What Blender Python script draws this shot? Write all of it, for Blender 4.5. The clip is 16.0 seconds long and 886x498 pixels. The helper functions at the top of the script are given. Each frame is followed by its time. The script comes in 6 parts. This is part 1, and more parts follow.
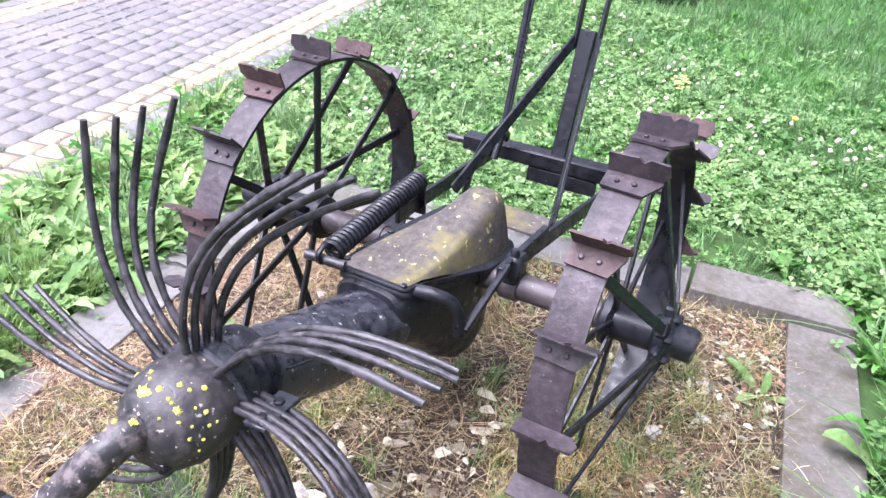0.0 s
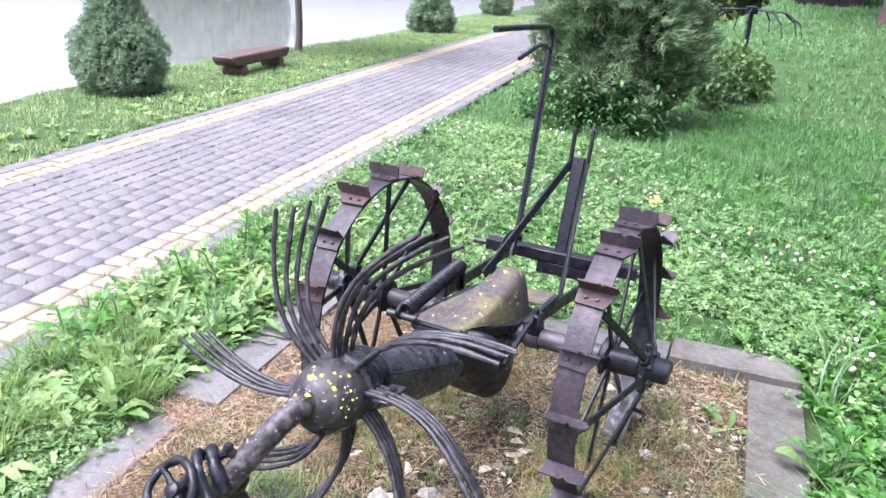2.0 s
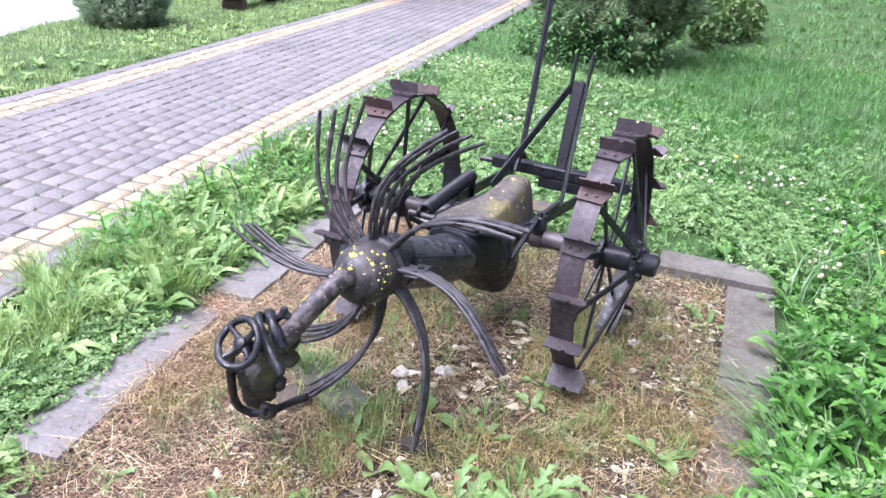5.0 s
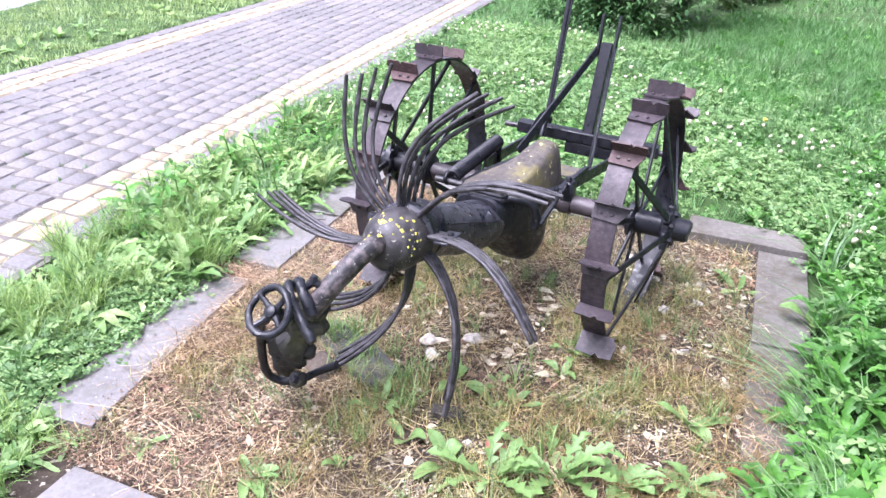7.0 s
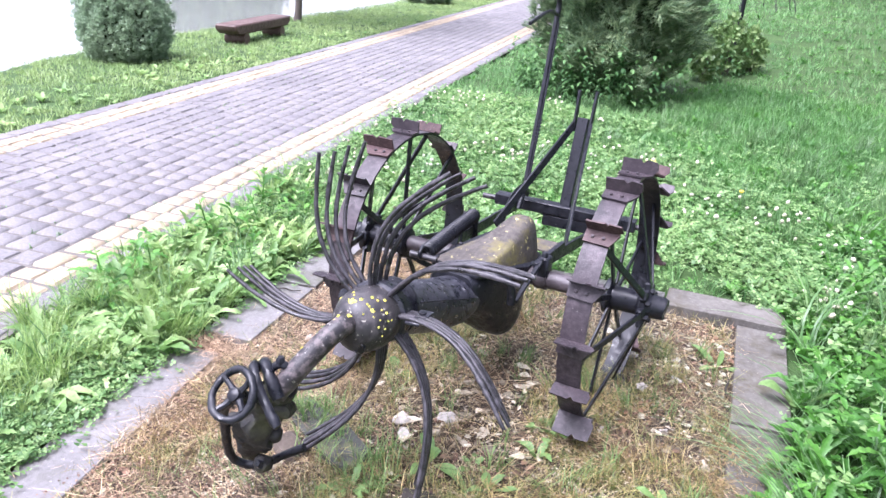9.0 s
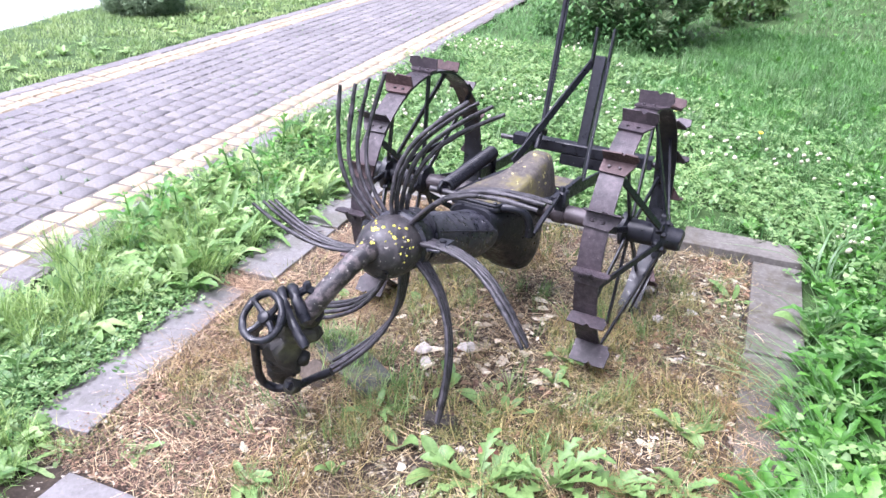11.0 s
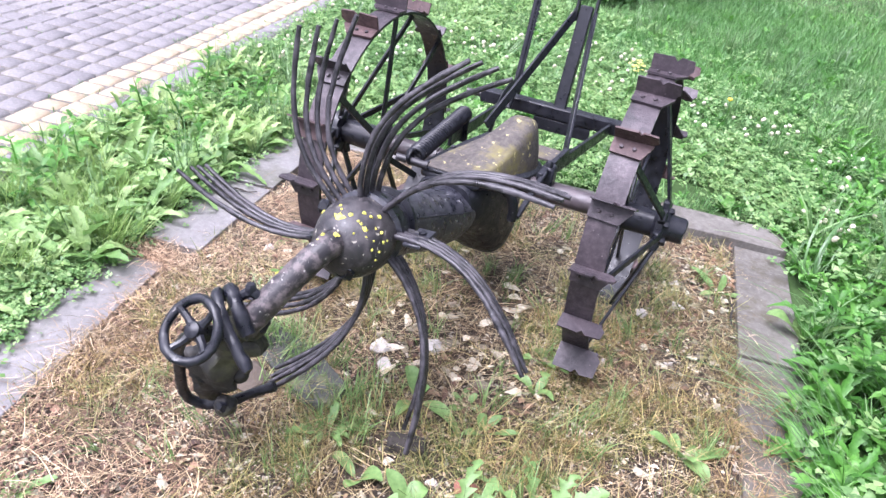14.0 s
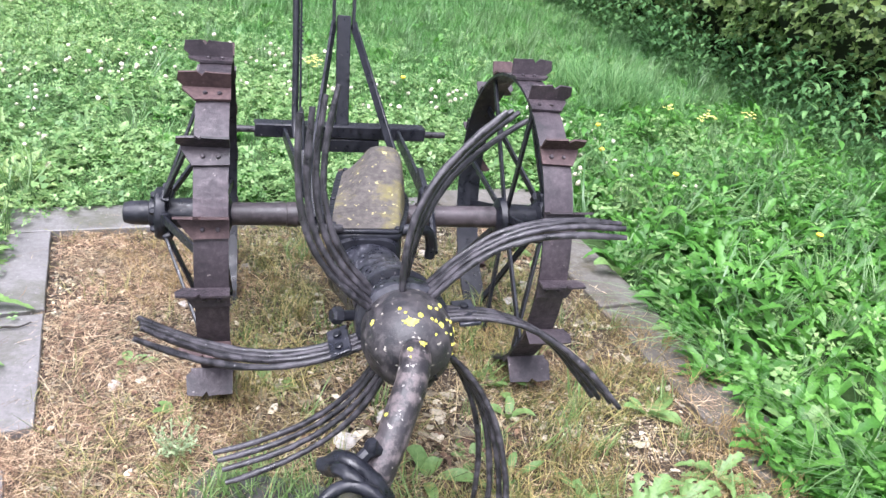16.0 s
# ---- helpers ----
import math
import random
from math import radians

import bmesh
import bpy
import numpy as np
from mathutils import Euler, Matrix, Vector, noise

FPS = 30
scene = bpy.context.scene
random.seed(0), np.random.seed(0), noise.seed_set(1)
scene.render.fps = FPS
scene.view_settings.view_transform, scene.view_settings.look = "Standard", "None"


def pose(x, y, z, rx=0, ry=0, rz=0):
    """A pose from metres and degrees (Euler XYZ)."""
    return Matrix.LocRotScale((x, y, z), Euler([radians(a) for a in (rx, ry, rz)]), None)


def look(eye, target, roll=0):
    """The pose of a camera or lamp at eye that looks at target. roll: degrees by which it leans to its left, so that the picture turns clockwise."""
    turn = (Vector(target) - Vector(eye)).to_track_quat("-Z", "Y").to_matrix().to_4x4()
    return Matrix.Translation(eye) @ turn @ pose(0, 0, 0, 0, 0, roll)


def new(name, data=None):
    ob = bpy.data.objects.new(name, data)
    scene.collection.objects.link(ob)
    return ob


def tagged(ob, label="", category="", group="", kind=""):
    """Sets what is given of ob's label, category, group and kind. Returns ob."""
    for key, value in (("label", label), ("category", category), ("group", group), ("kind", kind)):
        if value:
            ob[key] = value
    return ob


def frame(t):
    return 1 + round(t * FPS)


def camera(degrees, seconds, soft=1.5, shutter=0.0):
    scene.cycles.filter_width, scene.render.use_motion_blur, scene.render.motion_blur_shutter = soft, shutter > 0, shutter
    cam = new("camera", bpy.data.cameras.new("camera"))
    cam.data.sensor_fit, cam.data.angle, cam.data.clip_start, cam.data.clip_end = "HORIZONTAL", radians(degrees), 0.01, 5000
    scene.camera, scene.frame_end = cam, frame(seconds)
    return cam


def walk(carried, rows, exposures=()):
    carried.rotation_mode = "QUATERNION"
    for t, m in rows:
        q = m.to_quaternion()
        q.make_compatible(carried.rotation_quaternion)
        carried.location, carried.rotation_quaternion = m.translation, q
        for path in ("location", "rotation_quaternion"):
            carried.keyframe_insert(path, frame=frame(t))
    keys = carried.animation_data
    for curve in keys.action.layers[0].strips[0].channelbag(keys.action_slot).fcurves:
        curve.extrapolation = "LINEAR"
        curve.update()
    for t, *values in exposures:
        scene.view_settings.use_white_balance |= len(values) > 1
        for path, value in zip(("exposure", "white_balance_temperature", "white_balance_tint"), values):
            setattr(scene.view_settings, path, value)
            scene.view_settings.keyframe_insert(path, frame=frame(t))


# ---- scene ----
cam = camera(60.6, 16.0)
PATH = [
    (0, (1.017, -1.703, 1.570), (0.123, -0.167, 0.516), 4.2),
    (0.5, (1.118, -1.919, 1.648), (0.297, -0.307, 0.652), 3.6),
    (1, (1.227, -2.143, 1.660), (0.363, -0.508, 0.740), 4.7),
    (1.5, (1.249, -2.298, 1.699), (0.276, -0.655, 0.910), 4.1),
    (2, (1.275, -2.468, 1.713), (0.303, -0.795, 0.991), 3.2),
    (2.5, (1.278, -2.643, 1.727), (0.312, -0.961, 1.015), 3.7),
    (3, (1.318, -2.757, 1.725), (0.396, -1.076, 0.954), 3.4),
    (3.5, (1.354, -2.800, 1.713), (0.456, -1.100, 0.959), 3.6),
    (4, (1.366, -2.799, 1.701), (0.450, -1.108, 0.945), 3.2),
    (4.5, (1.382, -2.811, 1.695), (0.457, -1.144, 0.900), 3.2),
    (5, (1.384, -2.837, 1.685), (0.471, -1.194, 0.828), 4.1),
    (5.2, (1.376, -2.844, 1.681), (0.476, -1.214, 0.789), 4.2),
    (7.3, (1.331, -2.824, 1.661), (0.395, -1.238, 0.723), 3.1),
    (7.5, (1.322, -2.803, 1.667), (0.401, -1.211, 0.727), 3.7),
    (8, (1.281, -2.722, 1.672), (0.394, -1.088, 0.770), 4.8),
    (8.2, (1.287, -2.721, 1.701), (0.381, -1.054, 0.883), 4.5),
    (10.3, (1.395, -2.875, 1.665), (0.441, -1.215, 0.889), 3.9),
    (10.5, (1.390, -2.881, 1.652), (0.450, -1.230, 0.840), 4.1),
    (11, (1.388, -2.846, 1.644), (0.436, -1.245, 0.751), 2.8),
    (11.5, (1.339, -2.821, 1.645), (0.391, -1.210, 0.764), 3.1),
    (12, (1.346, -2.805, 1.646), (0.432, -1.165, 0.787), 4.2),
    (12.5, (1.351, -2.794, 1.648), (0.444, -1.138, 0.813), 4.9),
    (13, (1.281, -2.672, 1.622), (0.358, -1.056, 0.726), 4.6),
    (13.5, (1.179, -2.555, 1.591), (0.268, -0.985, 0.607), 5.6),
    (14, (0.987, -2.503, 1.548), (0.280, -0.852, 0.529), 8.6),
    (14.5, (0.678, -2.542, 1.531), (0.270, -0.756, 0.575), 5.5),
    (15, (0.387, -2.497, 1.481), (0.240, -0.689, 0.494), 8.4),
    (15.5, (0.107, -2.443, 1.515), (0.271, -0.622, 0.555), 6.3),
    (16, (-0.150, -2.411, 1.516), (0.274, -0.617, 0.587), 7.6),
]
walk(cam, [(t, look(eye, target, roll)) for t, eye, target, roll in PATH], exposures=[(0.0, 3.02, 5750, 25), (1.5, 2.96, 5720, 25), (2.5, 2.82, 5680, 25), (5.2, 2.80, 5700, 25), (7.3, 3.04, 5700, 26), (8.2, 3.1, 5700, 26), (10.3, 2.76, 5690, 26), (10.6, 2.82, 5690, 26), (11.0, 2.92, 5690, 26), (13.5, 2.88, 5720, 26), (14.5, 2.95, 5780, 24), (15.5, 2.93, 5830, 22), (16.0, 2.8, 5850, 19)])

# ---- light and sky: bright overcast day ----
world = bpy.data.worlds.new("overcast")
scene.world = world
world.use_nodes = True
wn = world.node_tree.nodes
sky = wn.new("ShaderNodeTexSky")
sky.sky_type = "NISHITA"
sky.sun_disc = False
sky.sun_elevation = radians(66)
sky.sun_rotation = radians(214)
sky.dust_density = 4.0
sky.ozone_density = 0.6
pale = wn.new("ShaderNodeHueSaturation")
pale.inputs["Saturation"].default_value = 0.22
world.node_tree.links.new(sky.outputs[0], pale.inputs["Color"])
world.node_tree.links.new(pale.outputs[0], wn["Background"].inputs["Color"])
wn["Background"].inputs["Strength"].default_value = 0.055
lamp = bpy.data.lights.new("sun", "SUN")
lamp.energy, lamp.angle, lamp.color = 1.5, radians(50), (1.0, 0.97, 0.92)
sun = new("sun", lamp)
sun.matrix_world = look((-4, -6, 16), (0, 0, 0))

# ---- materials ----


def nodes_of(name):
    m = bpy.data.materials.new(name)
    m.use_nodes = True
    t = m.node_tree
    return m, t, t.nodes["Principled BSDF"]


def noise_node(t, scale, detail=4.0, rough=0.6, coord="Object"):
    tc = t.nodes.new("ShaderNodeTexCoord")
    n = t.nodes.new("ShaderNodeTexNoise")
    n.inputs["Scale"].default_value, n.inputs["Detail"].default_value = scale, detail
    n.inputs["Roughness"].default_value = rough
    t.links.new(tc.outputs[coord], n.inputs["Vector"])
    return n.outputs["Fac"]


def ramp(t, fac, stops):
    r = t.nodes.new("ShaderNodeValToRGB")
    while len(r.color_ramp.elements) < len(stops):
        r.color_ramp.elements.new(0.5)
    for e, (p, c) in zip(r.color_ramp.elements, stops):
        e.position, e.color = p, (*c, 1) if len(c) == 3 else c
    t.links.new(fac, r.inputs[0])
    return r.outputs[0]


def mixed(t, fac, a, b, mode="MIX"):
    m = t.nodes.new("ShaderNodeMix")
    m.data_type, m.blend_type = "RGBA", mode
    for sock, v in ((m.inputs[0], fac), (m.inputs[6], a), (m.inputs[7], b)):
        if isinstance(v, (int, float)):
            sock.default_value = v
        elif isinstance(v, tuple):
            sock.default_value = (*v, 1)
        else:
            t.links.new(v, sock)
    return m.outputs[2]


def bump(t, bsdf, height, strength=0.3, distance=0.004):
    b = t.nodes.new("ShaderNodeBump")
    b.inputs["Strength"].default_value, b.inputs["Distance"].default_value = strength, distance
    t.links.new(height, b.inputs["Height"])
    t.links.new(b.outputs[0], bsdf.inputs["Normal"])


def worn(name, base, dark, light, rough=0.6, metal=0.0, big=6.0, fine=60.0, spots=None, relief=0.4, spot_scale=26.0, spot_at=0.66, moss=None, moss_at=0.54, gloss=0.35):
    """Weathered surface: large stains, fine grain, optional spots (lichen, chipped paint)."""
    m, t, b = nodes_of(name)
    c1 = ramp(t, noise_node(t, big), [(0.3, dark), (0.55, base), (0.78, light)])
    g = noise_node(t, fine, 6.0, 0.7)
    col = mixed(t, 0.55, c1, ramp(t, g, [(0.25, dark), (0.5, base), (0.8, light)]))
    if moss:
        col = mixed(t, ramp(t, noise_node(t, big * 0.6, 7.0, 0.72), [(moss_at, (0, 0, 0)), (moss_at + 0.12, (0.9, 0.9, 0.9))]), col, moss)
    if spots:
        s = ramp(t, noise_node(t, spot_scale, 3.0, 0.55), [(spot_at, (0, 0, 0)), (spot_at + 0.04, (1, 1, 1))])
        col = mixed(t, s, col, spots)
    t.links.new(col, b.inputs["Base Color"])
    b.inputs["Metallic"].default_value = metal
    b.inputs["Specular IOR Level"].default_value = gloss
    t.links.new(ramp(t, g, [(0.2, (rough + 0.15,) * 3), (0.8, (rough - 0.12,) * 3)]), b.inputs["Roughness"])
    bump(t, b, g, relief, 0.003)
    return m


def leafy(name, low, mid, high, through_it=0.35, rough=0.5, patch=0.7):
    """Leaves: every island its own tone, larger patches over the ground, some light passing through."""
    m, t, b = nodes_of(name)
    geo = t.nodes.new("ShaderNodeNewGeometry")
    c = ramp(t, geo.outputs["Random Per Island"], [(0.0, low), (0.5, mid), (1.0, high)])
    p = ramp(t, noise_node(t, patch, 3.0, 0.6), [(0.3, (0.72, 0.8, 0.7)), (0.7, (1.2, 1.1, 1.0))])
    c = mixed(t, 1.0, c, p, "MULTIPLY")
    fine = ramp(t, noise_node(t, 70.0, 3.0, 0.65), [(0.32, (0.76, 0.79, 0.76)), (0.68, (1.22, 1.18, 1.2))])
    c = mixed(t, 1.0, c, fine, "MULTIPLY")
    t.links.new(c, b.inputs["Base Color"])
    b.inputs["Roughness"].default_value = rough
    tr = t.nodes.new("ShaderNodeBsdfTranslucent")
    t.links.new(c, tr.inputs["Color"])
    mx = t.nodes.new("ShaderNodeMixShader")
    mx.inputs[0].default_value = through_it
    t.links.new(b.outputs[0], mx.inputs[1])
    t.links.new(tr.outputs[0], mx.inputs[2])
    t.links.new(mx.outputs[0], t.nodes["Material Output"].inputs["Surface"])
    return m


def painted_iron(name, base, pits, chips, moss=None, chip_at=0.7, rough=0.42, gloss=0.45, relief=0.45):
    """Old black paint over cast iron: dull and glossy areas, pits, pale flecks, thin moss."""
    m, t, b = nodes_of(name)
    big, mid, fine = noise_node(t, 5.0, 5.0, 0.65), noise_node(t, 34.0, 5.0, 0.7), noise_node(t, 170.0, 4.0, 0.7)
    col = ramp(t, big, [(0.32, base), (0.5, tuple(v * 1.5 for v in base)), (0.72, pits)])
    col = mixed(t, ramp(t, mid, [(0.47, (0, 0, 0)), (0.62, (0.9, 0.9, 0.9))]), col, tuple(v * 1.3 for v in pits))
    if moss:
        col = mixed(t, ramp(t, noise_node(t, 7.0, 6.0, 0.7), [(0.52, (0, 0, 0)), (0.68, (0.85, 0.85, 0.85))]), col, moss)
    flecks = ramp(t, noise_node(t, 70.0, 3.0, 0.6), [(chip_at, (0, 0, 0)), (chip_at + 0.02, (1, 1, 1))])
    col = mixed(t, flecks, col, chips)
    rgh = ramp(t, mid, [(0.36, (rough - 0.12,) * 3), (0.62, (rough + 0.26,) * 3)])
    t.links.new(col, b.inputs["Base Color"])
    t.links.new(rgh, b.inputs["Roughness"])
    b.inputs["Specular IOR Level"].default_value = gloss
    bump(t, b, mixed(t, 0.4, mid, fine), relief, 0.003)
    return m


IRON = painted_iron("black_iron", (0.0038, 0.0042, 0.0065), (0.0105, 0.011, 0.0155), (0.12, 0.11, 0.11), chip_at=0.71, rough=0.36, gloss=0.36)
# chipped paint; the paler pits also paint in some of the housing's sheen
IRON_SPOT = painted_iron("black_iron_chipped", (0.0055, 0.006, 0.0095), (0.03, 0.03, 0.038), (0.3, 0.29, 0.3), chip_at=0.66, rough=0.3, gloss=0.55)
IRON_MOSS = painted_iron("mossy_black_iron", (0.008, 0.008, 0.008), (0.02, 0.018, 0.016), (0.1, 0.09, 0.08), moss=(0.075, 0.075, 0.04), chip_at=0.72, rough=0.6)
TINE = painted_iron("tine_steel", (0.0085, 0.008, 0.0095), (0.042, 0.038, 0.044), (0.13, 0.125, 0.13), chip_at=0.7, rough=0.38)
AXLE = painted_iron("worn_axle", (0.02, 0.0165, 0.018), (0.05, 0.04, 0.044), (0.12, 0.11, 0.11), chip_at=0.72, rough=0.4)
LICHEN = painted_iron("hub_iron", (0.0095, 0.009, 0.0105), (0.043, 0.0375, 0.039), (0.27, 0.25, 0.21), chip_at=0.66, rough=0.42, relief=0.8)
CRUST = leafy("yellow_lichen", (0.38, 0.35, 0.06), (0.48, 0.45, 0.09), (0.58, 0.55, 0.18), 0.0, 0.95, 60.0)
RUST = worn("rusted_rim", (0.04, 0.0315, 0.037), (0.012, 0.0105, 0.013), (0.115, 0.09, 0.098), 0.44, 0.1, 7, 55, (0.22, 0.19, 0.18), 0.9, 70.0, 0.71, (0.012, 0.0115, 0.0135), 0.52)
RUST_RED = worn("red_rust", (0.06, 0.036, 0.036), (0.024, 0.016, 0.017), (0.13, 0.082, 0.077), 0.6, 0.1, 12, 70, (0.16, 0.12, 0.11), 0.8, 50.0, 0.68)
LICHEN_FEW = painted_iron("flaked_pipe_iron", (0.012, 0.0105, 0.012), (0.085, 0.069, 0.069), (0.27, 0.25, 0.23), chip_at=0.65, rough=0.42, relief=0.8)
COVER = worn("mossy_cover", (0.066, 0.058, 0.052), (0.019, 0.017, 0.018), (0.14, 0.122, 0.1), 0.8, 0.0, 8, 55, (0.3, 0.27, 0.12), 0.9, 48.0, 0.645, (0.125, 0.11, 0.038), 0.5)
CONCRETE = worn("concrete_slab", (0.138, 0.131, 0.13), (0.07, 0.066, 0.064), (0.21, 0.2, 0.2), 0.42, 0.0, 4, 45, (0.34, 0.33, 0.33), 0.7, 75.0, 0.68, (0.075, 0.073, 0.055), 0.52, 0.45)
CONCRETE_DIRTY = worn("soiled_slab", (0.104, 0.097, 0.087), (0.05, 0.046, 0.04), (0.172, 0.162, 0.148), 0.85, 0.0, 5, 45, (0.3, 0.28, 0.26), 0.8, 75.0, 0.69, (0.06, 0.052, 0.034), 0.5, 0.3)

# ---- mesh helpers ----


def finish(name, bm, material, smooth=True):
    me = bpy.data.meshes.new(name)
    bmesh.ops.recalc_face_normals(bm, faces=bm.faces)
    bm.to_mesh(me)
    bm.free()
    for mt in material if isinstance(material, (list, tuple)) else (material,):
        me.materials.append(mt)
    if smooth:
        me.polygons.foreach_set("use_smooth", [True] * len(me.polygons))
        me.set_sharp_from_angle(angle=radians(38))
    return me


def part(name, bm, material, parent, label="", smooth=True):
    ob = new(name, finish(name, bm, material, smooth))
    ob.parent = parent
    if label:
        tagged(ob, label)
    return ob


def thing(name, bm, material, label, category, group="", kind="", m=None, smooth=True):
    ob = new(name, finish(name, bm, material, smooth))
    if m is not None:
        ob.matrix_world = m
    return tagged(ob, label, category, group, kind)


def base(name, m, label, category, group=""):
    ob = new(name)
    ob.empty_display_size = 0.1
    ob.matrix_world = m
    return tagged(ob, label, category, group)


def spline(pts, n=8):
    """Points on a smooth line through pts."""
    p = [Vector(q) for q in pts]
    p = [2 * p[0] - p[1], *p, 2 * p[-1] - p[-2]]
    out = []
    for i in range(1, len(p) - 2):
        for k in range(n):
            u = k / n
            a, b, c, d = p[i - 1], p[i], p[i + 1], p[i + 2]
            out.append(0.5 * (2 * b + (c - a) * u + (2 * a - 5 * b + 4 * c - d) * u * u + (3 * b - a - 3 * c + d) * u ** 3))
    return out + [p[-2]]


def bezier(a, b, c, d, n=12):
    a, b, c, d = (Vector(v) for v in (a, b, c, d))
    return [(1 - u) ** 3 * a + 3 * (1 - u) ** 2 * u * b + 3 * (1 - u) * u * u * c + u ** 3 * d for u in (k / n for k in range(n + 1))]


def tube(bm, pts, r, seg=10, flat=1.0, closed=False):
    """Sweeps a round (or, with flat, oval) section of radius r (or one radius a point) along pts."""
    pts = [Vector(p) for p in pts]
    n = len(pts)
    rad = r if isinstance(r, (list, tuple)) else [r] * n
    side = None
    rings = []
    for i, p in enumerate(pts):
        if closed:
            d = (pts[(i + 1) % n] - pts[i - 1]).normalized()
        else:
            d = (pts[min(i + 1, n - 1)] - pts[max(i - 1, 0)]).normalized()
        if side is None:
            side = d.cross(Vector((0, 0, 1)) if abs(d.z) < 0.9 else Vector((1, 0, 0)))
        side = (side - d * side.dot(d)).normalized()
        up = d.cross(side)
        rings.append([bm.verts.new(p + rad[i] * (math.cos(a) * side + flat * math.sin(a) * up)) for a in (2 * math.pi * k / seg for k in range(seg))])
    for i in range(n if closed else n - 1):
        A, B = rings[i], rings[(i + 1) % n]
        for k in range(seg):
            bm.faces.new((A[k], A[(k + 1) % seg], B[(k + 1) % seg], B[k]))
    if not closed:
        bm.faces.new(rings[0][::-1])
        bm.faces.new(rings[-1])
    return bm


def lathe(bm, profile, m=Matrix(), seg=28, closed=False):
    """Turns (radius, height) pairs about the z axis of m."""
    rings = [[bm.verts.new(m @ Vector((r * math.cos(a), r * math.sin(a), z))) for a in (2 * math.pi * k / seg for k in range(seg))] for r, z in profile]
    pairs = list(zip(rings, rings[1:])) + ([(rings[-1], rings[0])] if closed else [])
    for A, B in pairs:
        for k in range(seg):
            bm.faces.new((A[k], A[(k + 1) % seg], B[(k + 1) % seg], B[k]))
    if not closed:
        bm.faces.new(rings[0][::-1])
        bm.faces.new(rings[-1])
    return bm


def block(bm, size, m=Matrix(), soft=0.003):
    """A box of that size with softened edges."""
    made = bmesh.ops.create_cube(bm, size=1.0, matrix=m @ Matrix.Diagonal((*size, 1)))
    if soft:
        edges = list({e for v in made["verts"] for e in v.link_edges})
        bmesh.ops.bevel(bm, geom=edges, offset=soft, segments=1, affect="EDGES")
    return bm


def along(p, q, up=(0, 0, 1)):
    """A pose at the middle of p and q, x from p to q, z as near to up as can be."""
    p, q = Vector(p), Vector(q)
    x = (q - p).normalized()
    z = Vector(up)
    z = (z - x * z.dot(x)).normalized()
    y = z.cross(x)
    m = Matrix((x, y, z)).transposed().to_4x4()
    m.translation = (p + q) / 2
    return m


def bar(bm, p, q, wide, thick, up=(0, 0, 1), soft=0.002):
    """A flat bar from p to q, wide across, thick along up."""
    return block(bm, ((Vector(q) - Vector(p)).length, wide, thick), along(p, q, up), soft)


def plate(bm, outline, thick, m=Matrix(), soft=0.0):
    """An outline in the xy plane of m, thick along its z."""
    lo = [bm.verts.new(m @ Vector((x, y, -thick / 2))) for x, y in outline]
    hi = [bm.verts.new(m @ Vector((x, y, thick / 2))) for x, y in outline]
    n = len(lo)
    fs = [bm.faces.new(lo[::-1]), bm.faces.new(hi)]
    fs += [bm.faces.new((lo[i], lo[(i + 1) % n], hi[(i + 1) % n], hi[i])) for i in range(n)]
    if soft:
        bmesh.ops.bevel(bm, geom=list({e for f in fs for e in f.edges}), offset=soft, segments=1, affect="EDGES")
    return bm


def bolt(bm, at, axis, r=0.009, high=0.008):
    d = Vector(axis).normalized()
    m = Matrix.Translation(at) @ d.to_track_quat("Z", "Y").to_matrix().to_4x4()
    return lathe(bm, [(r, -0.002), (r, high * 0.7), (r * 0.7, high)], m, 6)


def pitted(bm, amount, size):
    """Rough cast skin."""
    for v in bm.verts:
        v.co += Vector((noise.noise(v.co * size), noise.noise(v.co * size + Vector((7, 0, 0))), noise.noise(v.co * size + Vector((0, 7, 0))))) * amount
    return bm


# ---- the potato digger ----
digger = base("potato_digger", pose(0.114, -0.106, 0.483, 0, 0, 2.714), "old black iron potato digger with spinner tines and lugged wheels", "farm machine")
RIM, HALF, TRACK = 0.492, 0.044, 0.48
AXLE_AT = pose(0.011, 0.001, -0.042, 0, -0.3, -0.3)
TO_X = Matrix.Rotation(radians(90), 4, "Y")


def rim_band(sign):
    bm = bmesh.new()
    m = Matrix.Translation((sign * TRACK, 0, 0)) @ TO_X
    lathe(bm, [(RIM, -HALF), (RIM + 0.002, 0), (RIM, HALF), (RIM - 0.009, HALF), (RIM - 0.008, 0), (RIM - 0.009, -HALF)], m, 72, True)
    # the inside takes black iron, which paints in the shade within the rim
    for k, f in enumerate(bm.faces):
        f.material_index = 0 if k < 144 else 1
    return bm


